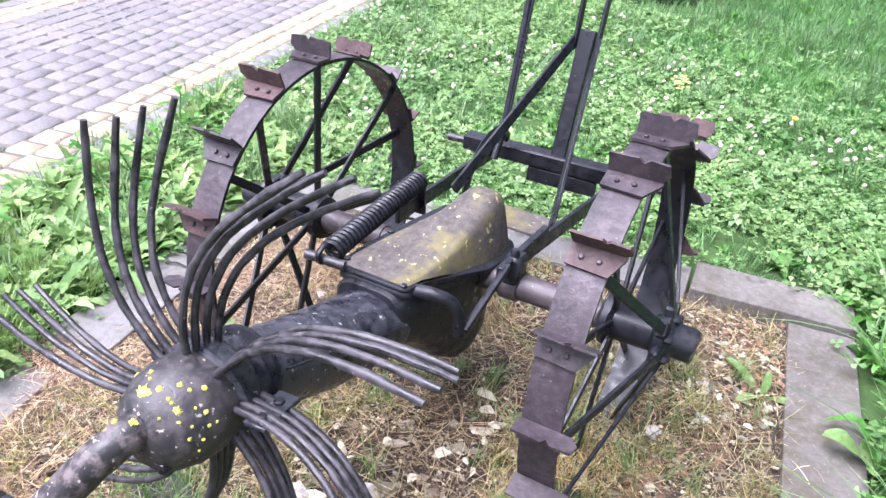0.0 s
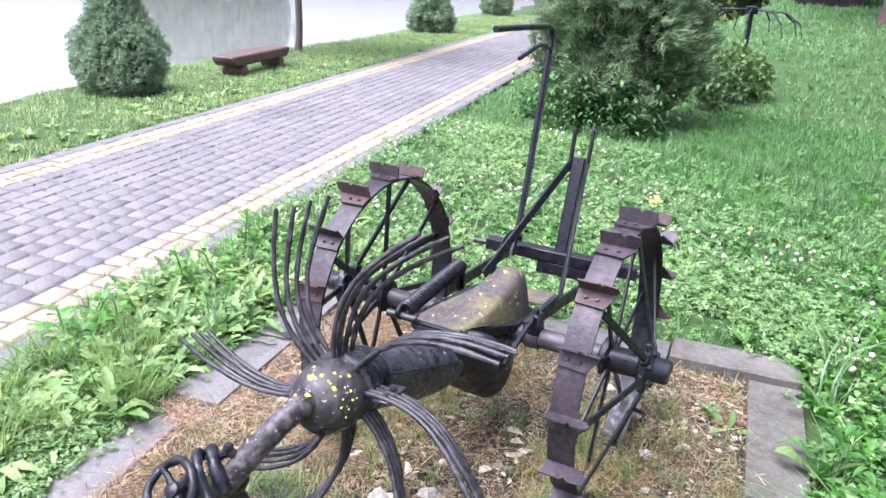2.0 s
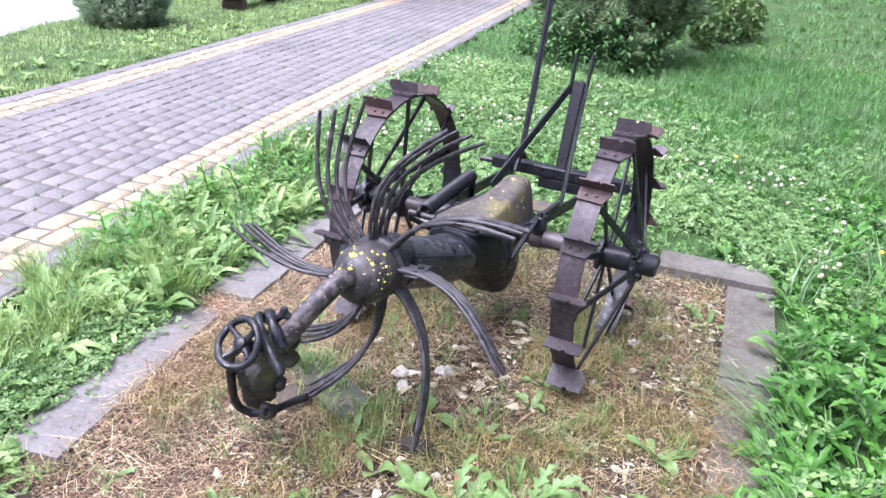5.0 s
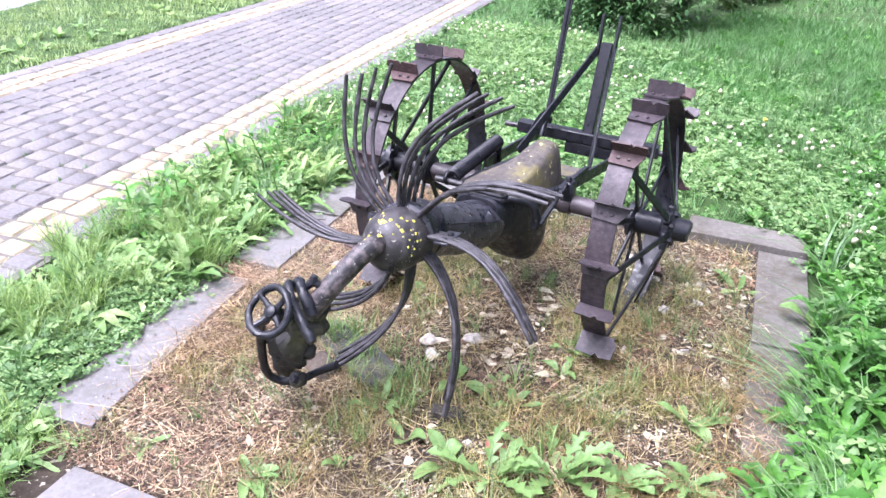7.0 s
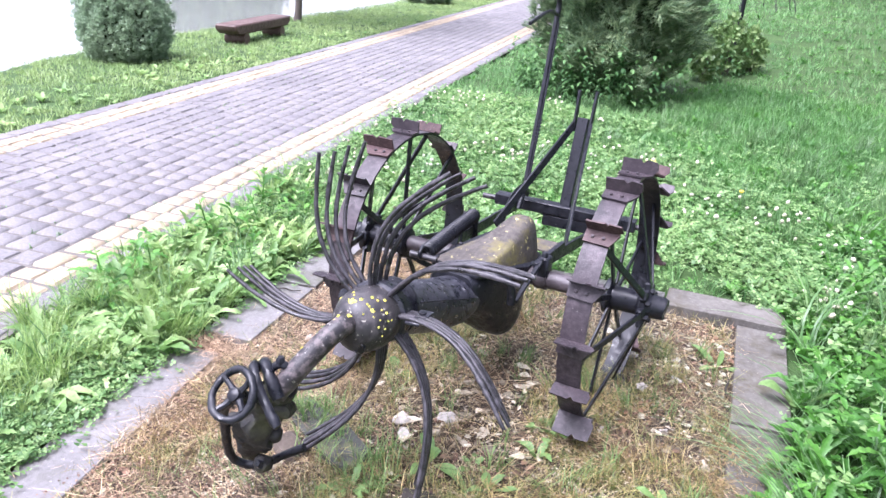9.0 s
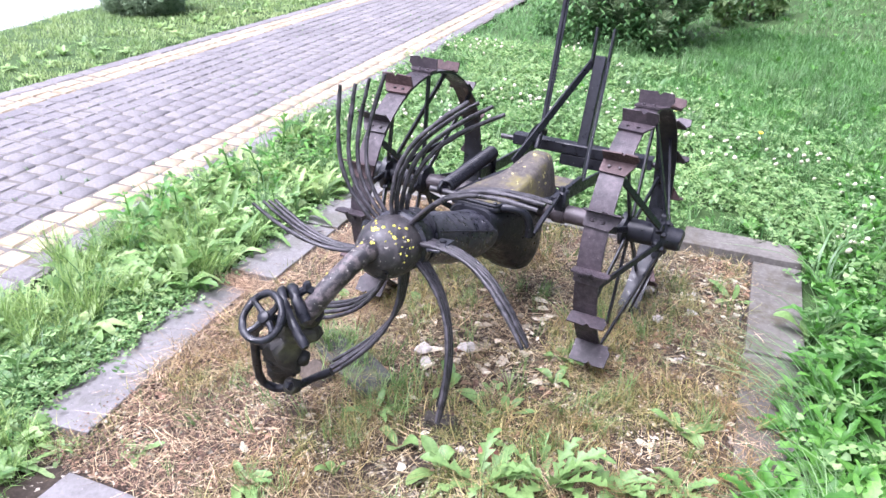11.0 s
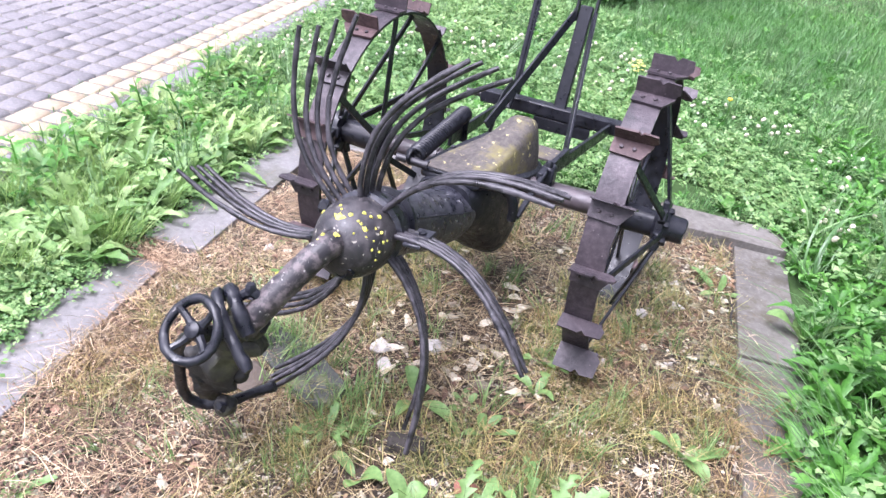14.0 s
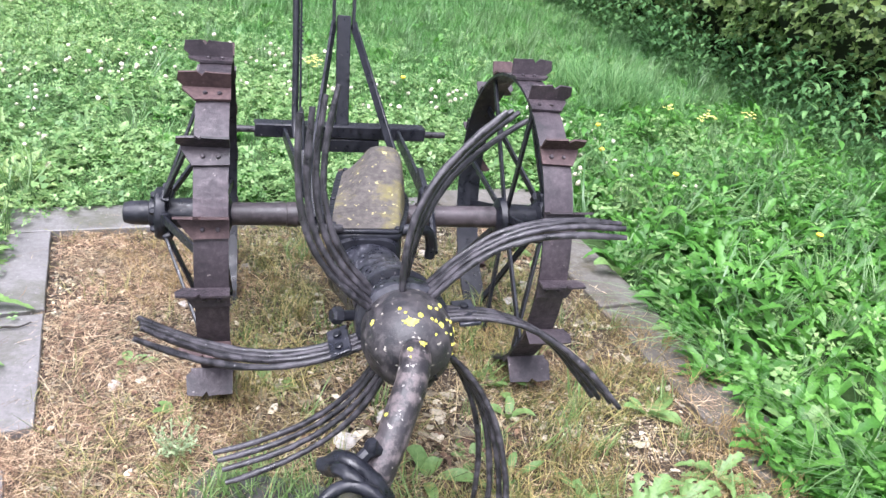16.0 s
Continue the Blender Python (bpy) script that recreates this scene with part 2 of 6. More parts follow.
def cleat(sign, theta, r, taller=0.0):
    """An angle-iron lug: foot riveted on the rim, notched blade standing out, both reaching past the rim's outer side."""
    bm = bmesh.new()
    rad = Vector((0, -math.cos(theta), math.sin(theta)))
    tan = Vector((0, math.sin(theta), math.cos(theta)))
    m = Matrix((Vector((sign, 0, 0)), -tan, rad)).transposed().to_4x4()
    m.translation = Vector((sign * TRACK, 0, 0)) + rad * (RIM + 0.005)
    hi = 0.05 + r.uniform(-0.004, 0.006) + taller
    out = HALF + 0.042 + r.uniform(-0.006, 0.008)
    n = 0.008 + r.uniform(0, 0.006)
    blade = [(-HALF - 0.003, 0), (out - 0.02, 0), (out, 0.02), (out - 0.004, hi - 0.004), (0.03 + n, hi), (0.028, hi - 0.013), (0.03 - n, hi), (0.0, hi - 0.002), (-HALF - 0.003, hi - 0.003)]
    plate(bm, blade, 0.006, m @ Matrix.Translation((0, 0, 0)) @ Matrix.Rotation(radians(90), 4, "X"))
    foot = [(-HALF - 0.003, 0), (-HALF - 0.003, 0.052), (HALF + 0.002, 0.056), (out - 0.012, 0.01), (out - 0.012, 0)]
    plate(bm, foot, 0.007, m)
    return bm, m


def wheel(sign, phase, spokes, seed):
    r = random.Random(seed)
    rim = part("wheel", rim_band(sign), (RUST, IRON), digger, "rusted iron wheel rim with riveted lugs")
    rim.matrix_local = AXLE_AT
    for k in range(-5, 11):
        th = radians(phase - k * 22.5 + r.uniform(-0.7, 0.7))
        bm, m = cleat(sign, th, r, 0.03 if k == 6 else 0.0)
        part("lug", bm, RUST_RED if r.random() < 0.4 else RUST, rim, "notched angle-iron lug")
        for dx in (-0.018, 0.02):
            bm = bmesh.new()
            bolt(bm, m @ Vector((dx, 0.03, 0.004)), m.to_3x3() @ Vector((0, 0, 1)), 0.0065, 0.006)
            part("rivet", bm, RUST, rim)
    root = 0.618 if sign > 0 else 0.648
    for k in range(14):
        th = radians(spokes - k * 180 / 7)
        d = Vector((0, -math.cos(th), math.sin(th)))
        bm = bmesh.new()
        if k % 2 == 0:
            a, b = Vector((sign * root, 0, 0)) + d * 0.06, Vector((sign * 0.495, 0, 0)) + d * (RIM - 0.008)
            bar(bm, a, b, 0.027, 0.01, Vector((1, 0, 0)))
        else:
            a, b = Vector((sign * 0.48, 0, 0)) + d * 0.05, Vector((sign * 0.455, 0, 0)) + d * (RIM - 0.007)
            bar(bm, a, b, 0.024, 0.010, Vector((1, 0, 0)))
        part("spoke", bm, IRON, rim)
    for k in range(7):
        th = radians(spokes - k * 360 / 7)
        d = Vector((0, -math.cos(th), math.sin(th)))
        bm = bmesh.new()
        bar(bm, Vector((sign * (root - 0.002), 0, 0)) + d * 0.03, Vector((sign * (root - 0.014), 0, 0)) + d * 0.092, 0.04, 0.026, Vector((1, 0, 0)), 0.005)
        part("spoke_socket", pitted(bm, 0.005, 40), IRON, rim)
    bm = bmesh.new()
    m = TO_X if sign > 0 else Matrix.Rotation(radians(-90), 4, "Y")
    inner = [(0.036, 0.44), (0.066, 0.452), (0.07, 0.47), (0.05, 0.482), (0.046, 0.58)]
    if sign > 0:
        lathe(bm, inner + [(0.066, 0.592), (0.068, 0.616), (0.05, 0.628), (0.044, 0.636), (0.044, 0.678), (0.039, 0.686), (0.024, 0.688)], m, 28)
    else:
        lathe(bm, inner + [(0.046, 0.632), (0.081, 0.638), (0.084, 0.646), (0.083, 0.664), (0.078, 0.67), (0.05, 0.672), (0.046, 0.688), (0.039, 0.69), (0.024, 0.692)], m, 28)
    part("hub", pitted(bm, 0.005, 30), IRON, rim, "black cast hub with bolts")
    for k in range(6):
        a = k * math.pi / 3
        bm = bmesh.new()
        bolt(bm, m @ Vector((0.06 * math.cos(a), 0.06 * math.sin(a), root + 0.002 if sign > 0 else root + 0.02)), m.to_3x3() @ Vector((0, 0, 1)), 0.012, 0.016)
        part("bolt", bm, IRON, rim)


wheel(1, 93.4, 95.4, 3)
wheel(-1, 91.2, 113.7, 8)

# axle tube with collars
bm = bmesh.new()
lathe(bm, [(0.037, -0.45), (0.037, -0.27), (0.041, -0.268), (0.041, -0.235), (0.037, -0.233), (0.037, 0.16), (0.045, 0.162), (0.045, 0.21), (0.037, 0.212), (0.037, 0.45)], AXLE_AT @ TO_X, 28)
part("axle", bm, AXLE, digger, "thick round axle tube")

# drive housing behind the spinner
AX = Matrix.Rotation(radians(-90), 4, "X")
CX, CZ = -0.04, 0.109


def hull(bm, rings, seg=36, power=1.0):
    """Oval sections (y, middle x, middle z, half width, half height), joined one after the other."""
    made = []
    for y, mx, mz, hx, hz in rings:
        ring = []
        for k in range(seg):
            c, s = math.cos(2 * math.pi * k / seg), math.sin(2 * math.pi * k / seg)
            ring.append(bm.verts.new((mx + hx * math.copysign(abs(c) ** power, c), y, mz + hz * math.copysign(abs(s) ** power, s))))
        made.append(ring)
    for A, B in zip(made, made[1:]):
        for k in range(seg):
            bm.faces.new((A[k], A[(k + 1) % seg], B[(k + 1) % seg], B[k]))
    bm.faces.new(made[0][::-1])
    bm.faces.new(made[-1])
    return bm


bm = bmesh.new()
hull(bm, [(-0.92, CX, CZ, 0.06, 0.06), (-0.895, CX, CZ - 0.002, 0.09, 0.09), (-0.885, CX, CZ - 0.002, 0.106, 0.106), (-0.85, CX, CZ - 0.008, 0.107, 0.107), (-0.84, CX, CZ - 0.01, 0.101, 0.101), (-0.83, CX, CZ - 0.012, 0.09, 0.092), (-0.76, -0.037, 0.0675, 0.085, 0.0975), (-0.68, -0.036, 0.04, 0.087, 0.1), (-0.58, -0.037, 0.0025, 0.096, 0.1025), (-0.48, -0.039, -0.03, 0.103, 0.1), (-0.4, -0.04, -0.0525, 0.106, 0.0975), (-0.34, -0.04, -0.06, 0.104, 0.09), (-0.25, -0.03, -0.05, 0.09, 0.09)])
part("drive_tube", bm, IRON_SPOT, digger, "black drive housing with chipped paint")
bm = bmesh.new()
lathe(bm, [(0.085, -0.009), (0.1, -0.006), (0.1, 0.006), (0.085, 0.009)], Matrix.Translation((CX + 0.002, -0.8, CZ - 0.018)) @ Matrix.Rotation(radians(-15), 4, "X") @ AX, 36)
part("collar", bm, IRON, digger)
bm = bmesh.new()
tube(bm, [(0.048, -0.76, 0.115), (0.055, -0.6, 0.06), (0.062, -0.45, 0.005), (0.062, -0.36, -0.025)], 0.0035, 6)
part("casting_seam", bm, IRON, digger)
bm = bmesh.new()
HUB_LINE = [(0.012, -1.05), (0.05, -1.044), (0.08, -1.02), (0.098, -0.975), (0.102, -0.94), (0.097, -0.9), (0.086, -0.875)]
lathe(bm, HUB_LINE, Matrix.Translation((CX, 0, CZ)) @ AX, 40)
spinner_hub = part("spinner_hub", bm, LICHEN, digger, "round spinner hub with yellow lichen spots")


def crust(at, normal, r, parent):
    """A flat lichen crust with a ragged edge and a crumbly top."""
    n = Vector(normal).normalized()
    m = Matrix.Translation(at) @ n.to_track_quat("Z", "Y").to_matrix().to_4x4()
    q = random.Random(int(r * 1e6) + int(at[0] * 1e4))
    bm = bmesh.new()
    bmesh.ops.create_circle(bm, cap_ends=True, cap_tris=True, segments=18, radius=1.0)
    bmesh.ops.subdivide_edges(bm, edges=list(bm.edges), cuts=1)
    for v in bm.verts:
        d = v.co.length
        v.co *= r * (1 + 0.4 * q.uniform(-1, 1) * d)
        v.co.z = (0.0022 if d < 0.9 else -0.002) + 0.0012 * q.uniform(-1, 1) - v.co.length ** 2 / 0.2
    bm.transform(m)
    part("lichen_patch", bm, CRUST, parent, "yellow lichen crust", smooth=False)


for nx, ny, nz, r in ((-0.12, -0.63, 0.77, 0.0125), (0.1, -0.48, 0.87, 0.0065), (-0.3, -0.28, 0.9, 0.0045), (0.34, -0.25, 0.9, 0.006), (-0.8, -0.18, 0.5, 0.006), (0.53, -0.54, 0.65, 0.0068), (0.42, -0.52, 0.75, 0.004), (0.34, -0.52, 0.8, 0.0038), (0.8, -0.5, 0.4, 0.003), (0.37, -0.75, 0.57, 0.003), (0.62, 0.02, 0.79, 0.005), (0.92, -0.25, 0.3, 0.004), (-0.2, -0.4, 0.9, 0.003), (0.7, -0.3, 0.62, 0.003), (0.62, -0.6, 0.5, 0.0028), (0.83, -0.2, 0.52, 0.0045), (0.9, -0.4, 0.1, 0.0035), (0.95, -0.1, 0.28, 0.003), (0.78, -0.58, 0.2, 0.004), (0.5, -0.2, 0.84, 0.004), (0.86, -0.48, -0.1, 0.003)):
    n = Vector((nx, ny, nz)).normalized()
    k = 0.09
    while k < 0.12 and k * math.hypot(n.x, n.z) < np.interp(-0.945 + k * n.y, [q[1] for q in HUB_LINE], [q[0] for q in HUB_LINE]):
        k += 0.0005
    crust(Vector((CX, -0.945, CZ)) + n * k, n, r * 1.2, spinner_hub)
bm = bmesh.new()
lathe(bm, [(0.034, -0.012), (0.043, -0.008), (0.043, 0.012), (0.034, 0.016)], Matrix.Translation((CX - 0.003, -1.03, CZ + 0.018)) @ AX, 24)
part("pipe_socket", bm, LICHEN, digger)

# gear case with belly
bm = bmesh.new()
hull(bm, [(y, CX + 0.02 + dx, (top + bot) / 2, w, (top - bot) / 2) for y, dx, w, top, bot in ((-0.352, -0.024, 0.088, 0.045, -0.09), (-0.342, -0.024, 0.1, 0.048, -0.115), (-0.27, -0.012, 0.106, 0.05, -0.145), (-0.2, 0.0, 0.108, 0.05, -0.2), (-0.13, 0.006, 0.112, 0.05, -0.28), (-0.06, 0.01, 0.114, 0.05, -0.33), (0.0, 0.012, 0.112, 0.05, -0.347), (0.06, 0.012, 0.108, 0.05, -0.332), (0.11, 0.01, 0.095, 0.048, -0.27), (0.15, 0.01, 0.075, 0.044, -0.15), (0.165, 0.01, 0.05, 0.03, -0.05))], 40, 0.56)
part("gear_case", bm, IRON, digger, "black cast gear case")

# flange plate and humped cover
FZ = 0.068
FLANGE = [(-0.14, -0.338), (0.046, -0.338), (0.062, -0.325), (0.08, -0.27), (0.112, -0.14), (0.138, -0.04), (0.154, 0.05), (0.152, 0.1), (0.125, 0.145), (-0.06, 0.145), (-0.09, 0.11), (-0.112, 0.0), (-0.145, -0.2), (-0.155, -0.32)]


def skirt(y):
    """How far the cover reaches below its flange along the steep side."""
    q = min(max((y + 0.3) / 0.3, 0.0), 1.0)
    return 0.066 * q * q * (3 - 2 * q)


def bent(bm):
    for v in bm.verts:
        v.co.z -= skirt(v.co.y) * min(max((v.co.x - 0.06) / 0.05, 0.0), 1.0)


bm = bmesh.new()
plate(bm, [(x * 0.97, y) for x, y in FLANGE], 0.02, Matrix.Translation((0, 0, FZ - 0.023)), 0.003)
bent(bm)
part("flange", bm, IRON, digger)
bm = bmesh.new()
plate(bm, FLANGE, 0.012, Matrix.Translation((0, 0, FZ - 0.006)), 0.003)
bent(bm)
cover = part("gear_cover", bm, IRON, digger, "cast gear cover with a dark bolted lip")
bm = bmesh.new()
# y, left foot, crest from and to, right foot, height: a saddle that rises to the back, its one side nearly upright
prof = [(-0.325, -0.145, -0.12, 0.035, 0.05, 0.002), (-0.27, -0.14, -0.095, 0.048, 0.064, 0.006), (-0.2, -0.13, -0.068, 0.06, 0.085, 0.018), (-0.14, -0.12, -0.044, 0.068, 0.1, 0.036), (-0.09, -0.11, -0.022, 0.074, 0.112, 0.058), (-0.04, -0.1, -0.004, 0.078, 0.124, 0.084), (0.0, -0.092, 0.006, 0.08, 0.132, 0.102), (0.03, -0.086, 0.01, 0.081, 0.136, 0.111), (0.06, -0.08, 0.012, 0.08, 0.137, 0.113), (0.09, -0.074, 0.012, 0.075, 0.134, 0.106), (0.115, -0.066, 0.01, 0.066, 0.124, 0.08), (0.132, -0.055, 0.0, 0.055, 0.108, 0.02)]
rings = []
for y, xl, al, ar, xr, h in prof:
    ring = []
    ar += 0.3 * (xr - ar)
    for k in range(8):
        q = k / 8
        ring.append(bm.verts.new((xl + (al - xl) * q, y, FZ + h * 0.94 * q ** 1.25)))
    for k in range(5):
        q = k / 4
        ring.append(bm.verts.new((al + (ar - al) * q, y, FZ + h * (0.94 + 0.06 * math.sin(math.pi * min(max(q, 0.1), 0.9))))))
    for q in (0.14, 0.32, 0.55, 0.78, 1.0):
        ring.append(bm.verts.new((ar + (xr - ar) * q ** 0.8, y, FZ - skirt(y) + (h * 0.94 + skirt(y)) * (1 - q ** 1.5))))
    for _ in range(1):
        mids = [(ring[k - 1].co + 2 * ring[k].co + ring[k + 1].co) / 4 for k in range(1, 17)]
        for k, c in enumerate(mids):
            ring[k + 1].co = c
    rings.append(ring)
for A, B in zip(rings, rings[1:]):
    for k in range(17):
        bm.faces.new((A[k], A[k + 1], B[k + 1], B[k]))
for A in (rings[0], rings[-1]):
    bm.faces.new(A)
part("hump", bm, COVER, cover, "mossy grey-brown hump with yellow lichen")
for x, y in ((-0.14, -0.3), (-0.125, -0.12), (-0.06, 0.125), (0.045, -0.325)):
    bm = bmesh.new()
    bolt(bm, (x, y, FZ), (0, 0, 1), 0.009, 0.008)
    part("bolt", bm, IRON, cover)

# spinner: eight bundles of four bent tines; tip angle, reach, y of the first and last tip, fan
rt = random.Random(5)
GROUPS = [(112.5, 0.525, -0.868, -0.735, 3.0), (63.5, 0.515, -0.812, -0.725, 3.6), (25.5, 0.545, -0.915, -0.818, 0.5), (-20, 0.54, -1.01, -0.915, 1.5), (-65, 0.585, -1.07, -0.955, 1.9), (-110, 0.52, -1.09, -1.0, 1.2), (-136, 0.56, -0.93, -0.85, 1.5), (179, 0.562, -0.955, -0.83, -1.0)]
for ang, reach, ya, yb, fan in GROUPS:
    for i in range(4):
        th = radians(ang + (1.5 - i) * fan + rt.uniform(-0.6, 0.6))
        L = reach + rt.uniform(-0.014, 0.01)
        y0, y1 = -0.908 + 0.02 * i, ya + (yb - ya) * i / 3 + rt.uniform(-0.006, 0.006)
        b = th + radians(30)
        p0 = Vector((CX + 0.092 * math.cos(b), 0, CZ + 0.092 * math.sin(b)))
        p3 = Vector((CX + L * math.cos(th), 0, CZ + L * math.sin(th)))
        h0, h1 = th + radians(26), th - radians(30)
        p1 = p0 + 0.2 * Vector((math.cos(h0), 0, math.sin(h0)))
        p2 = p3 - 0.2 * Vector((math.cos(h1), 0, math.sin(h1)))
        p0.y, p1.y, p2.y, p3.y = y0, y0, (y0 * 0.4 + y1 * 0.6), y1
        bm = bmesh.new()
        pts = bezier(p0, p1, p2, p3, 16)
        pts = [q + Vector((rt.uniform(-1, 1), rt.uniform(-1, 1), rt.uniform(-1, 1))) * 0.0005 for q in pts]
        tube(bm, pts, [0.0076 + 0.0006 * rt.uniform(-1, 1) for _ in range(15)] + [0.007, 0.006], 10)
        part("tine", pitted(bm, 0.0016, 70), TINE, digger, "bent round steel tine")
for at, tilt in (((0.108, -0.872, 0.124), 6), ((-0.178, -0.868, 0.05), 25)):
    at, tilt = Vector(at), radians(tilt)
    up = Vector((-math.sin(tilt), 0, math.cos(tilt)))
    m = along(at - Vector((0, 0.06, 0)), at + Vector((0, 0.06, 0)), up)
    bm = bmesh.new()
    block(bm, (0.1, 0.05, 0.01), m, 0.002)
    clamp = part("clamp_plate", bm, IRON_SPOT, digger, "bolted clamp plate over the tines")
    for q in (-0.025, 0.02):
        bm = bmesh.new()
        bolt(bm, m @ Vector((q, 0, 0.004)), up, 0.011, 0.008)
        part("bolt", bm, IRON, clamp)

# bent pipe, screw clamp and hand wheel at the tail
bm = bmesh.new()
tube(bm, spline([(CX - 0.002, -1.0, 0.125), (-0.046, -1.055, 0.135), (-0.062, -1.11, 0.115), (-0.092, -1.162, 0.065), (-0.125, -1.21, 0.008), (-0.155, -1.24, -0.045)], 6), 0.033, 18)
pipe = part("bent_pipe", pitted(bm, 0.002, 45), LICHEN_FEW, digger, "bent flaking iron tail pipe with lichen")
for (x, y, z), r in (((-0.034, -1.052, 0.168), 0.008), ((-0.06, -1.066, 0.165), 0.006), ((-0.062, -1.085, 0.157), 0.006), ((-0.118, -1.165, 0.085), 0.005)):
    crust(Vector((x, y, z)), (0, -0.25, 1), r, pipe)
hw_z = Vector((-0.05, -0.75, 0.66)).normalized()
hw_x = Vector((1, 0.05, 0.12))
hw_x = (hw_x - hw_z * hw_x.dot(hw_z)).normalized()
hw = Matrix((hw_x, hw_z.cross(hw_x), hw_z)).transposed().to_4x4()
hw.translation = Vector((-0.202, -1.366, 0.005))
bm = bmesh.new()
tube(bm, [hw @ Vector((0.068 * math.cos(a), 0.072 * math.sin(a), 0.005 * math.sin(2 * a))) for a in (2 * math.pi * k / 30 for k in range(30))], 0.0115, 10, closed=True)
for v in bm.verts:
    v.co += Vector((1, 1, 1)) * 0.003 * noise.noise(v.co * 40)
handwheel = part("hand_wheel", bm, IRON, digger, "small spoked iron hand wheel")
for k in range(4):
    a = k * math.pi / 2 + 0.9
    bm = bmesh.new()
    tube(bm, [hw @ Vector((0.012 * math.cos(a), 0.012 * math.sin(a), -0.016)), hw @ Vector((0.04 * math.cos(a), 0.042 * math.sin(a), -0.012)), hw @ Vector((0.066 * math.cos(a), 0.07 * math.sin(a), 0))], [0.013, 0.009, 0.01], 8)
    part("wheel_spoke", bm, IRON, handwheel)
bm = bmesh.new()
lathe(bm, [(0.022, -0.055), (0.024, -0.02), (0.019, 0.002), (0.009, 0.008)], hw, 14)
part("wheel_boss", bm, IRON, handwheel)
TAIL = Vector((-0.028, 0.015, -0.024))


def tail_line(pts, n):
    return spline([Vector(q) + TAIL for q in pts], n)


bm = bmesh.new()
tube(bm, [hw @ Vector((0, 0, 0)), hw @ Vector((0.012, 0.022, -0.15))], 0.015, 10)
part("screw_spindle", bm, IRON, digger)
bm = bmesh.new()
tube(bm, tail_line([(-0.2, -1.235, 0.03), (-0.185, -1.28, 0.068), (-0.15, -1.315, 0.06), (-0.1, -1.34, 0.015), (-0.035, -1.36, -0.04)], 6), [0.0135] * 18 + [0.0145] * 4 + [0.016, 0.016, 0.012], 12)
part("clamp_lever", pitted(bm, 0.004, 45), IRON, digger, "bent clamp lever")
bm = bmesh.new()
tube(bm, tail_line([(-0.21, -1.215, 0.02), (-0.175, -1.245, 0.06), (-0.13, -1.275, 0.04), (-0.095, -1.285, -0.01)], 5), 0.018, 12)
part("clamp_strap", pitted(bm, 0.005, 40), IRON, digger)
bm = bmesh.new()
tube(bm, tail_line([(-0.11, -1.225, 0.0), (-0.16, -1.245, -0.07), (-0.21, -1.235, -0.15), (-0.255, -1.215, -0.25), (-0.265, -1.195, -0.33)], 8), [0.043] * 6 + [0.05, 0.057, 0.055, 0.05, 0.046, 0.044, 0.045, 0.05] + [0.058, 0.064, 0.064, 0.06, 0.054, 0.052, 0.056, 0.06, 0.062, 0.06, 0.056, 0.05, 0.044, 0.04, 0.036, 0.03, 0.026, 0.02, 0.014], 22)
part("tail_casting", pitted(pitted(bm, 0.045, 12), 0.014, 38), IRON_MOSS, digger, "mossy casting at the tail")
for at, r in (((-0.2, -1.24, -0.31), 0.03), ((-0.275, -1.27, -0.16), 0.024), ((-0.17, -1.22, -0.2), 0.026)):
    bm = bmesh.new()
    bmesh.ops.create_icosphere(bm, subdivisions=3, radius=r, matrix=Matrix.Translation(Vector(at) + TAIL))
    part("casting_lug", pitted(bm, 0.008, 40), IRON_MOSS, digger)
bm = bmesh.new()
bolt(bm, Vector((-0.205, -1.25, -0.3)) + TAIL, (0.8, -0.5, 0.1), 0.018, 0.026)
part("tail_bolt", bm, IRON, digger)
bm = bmesh.new()
tube(bm, tail_line([(-0.2, -1.36, -0.01), (-0.255, -1.335, -0.08), (-0.3, -1.29, -0.2), (-0.325, -1.25, -0.32), (-0.305, -1.215, -0.372), (-0.25, -1.185, -0.37), (-0.19, -1.15, -0.335), (-0.13, -1.12, -0.3)], 6), 0.0145, 10)
part("hook", pitted(bm, 0.003, 45), IRON, digger)
bm = bmesh.new()
tube(bm, tail_line([(-0.095, -1.22, 0.045), (-0.125, -1.235, 0.07), (-0.165, -1.25, 0.035)], 4), 0.013, 8)
bolt(bm, Vector((-0.125, -1.235, 0.07)) + TAIL, (0, 0, 1), 0.014, 0.024)
part("pipe_clip", bm, IRON, digger)
# worn knob under the pipe on the hub, bolt stub beside the collar, stub of the far axle end
bm = bmesh.new()
lathe(bm, [(0.034, -0.012), (0.03, 0.008), (0.014, 0.012), (0.012, 0.004)], Matrix.Translation((CX + 0.022, -1.028, CZ - 0.048)) @ Matrix.Rotation(radians(112), 4, "X"), 18)
part("hub_knob", pitted(bm, 0.008, 60), IRON, digger, "crusted knob on the hub")
bm = bmesh.new()
tube(bm, [(-0.1, -0.835, 0.098), (-0.185, -0.86, 0.115)], 0.013, 10)
bolt(bm, (-0.178, -0.858, 0.114), (-0.95, -0.28, 0.19), 0.02, 0.022)
part("grease_bolt", bm, IRON, digger, "bolt stub beside the hub")
bm = bmesh.new()
lathe(bm, [(0.036, 0.68), (0.039, 0.7), (0.037, 0.745), (0.031, 0.765), (0.012, 0.77)], AXLE_AT @ Matrix.Rotation(radians(-90), 4, "Y"), 16)
part("axle_stub", bm, IRON, digger)

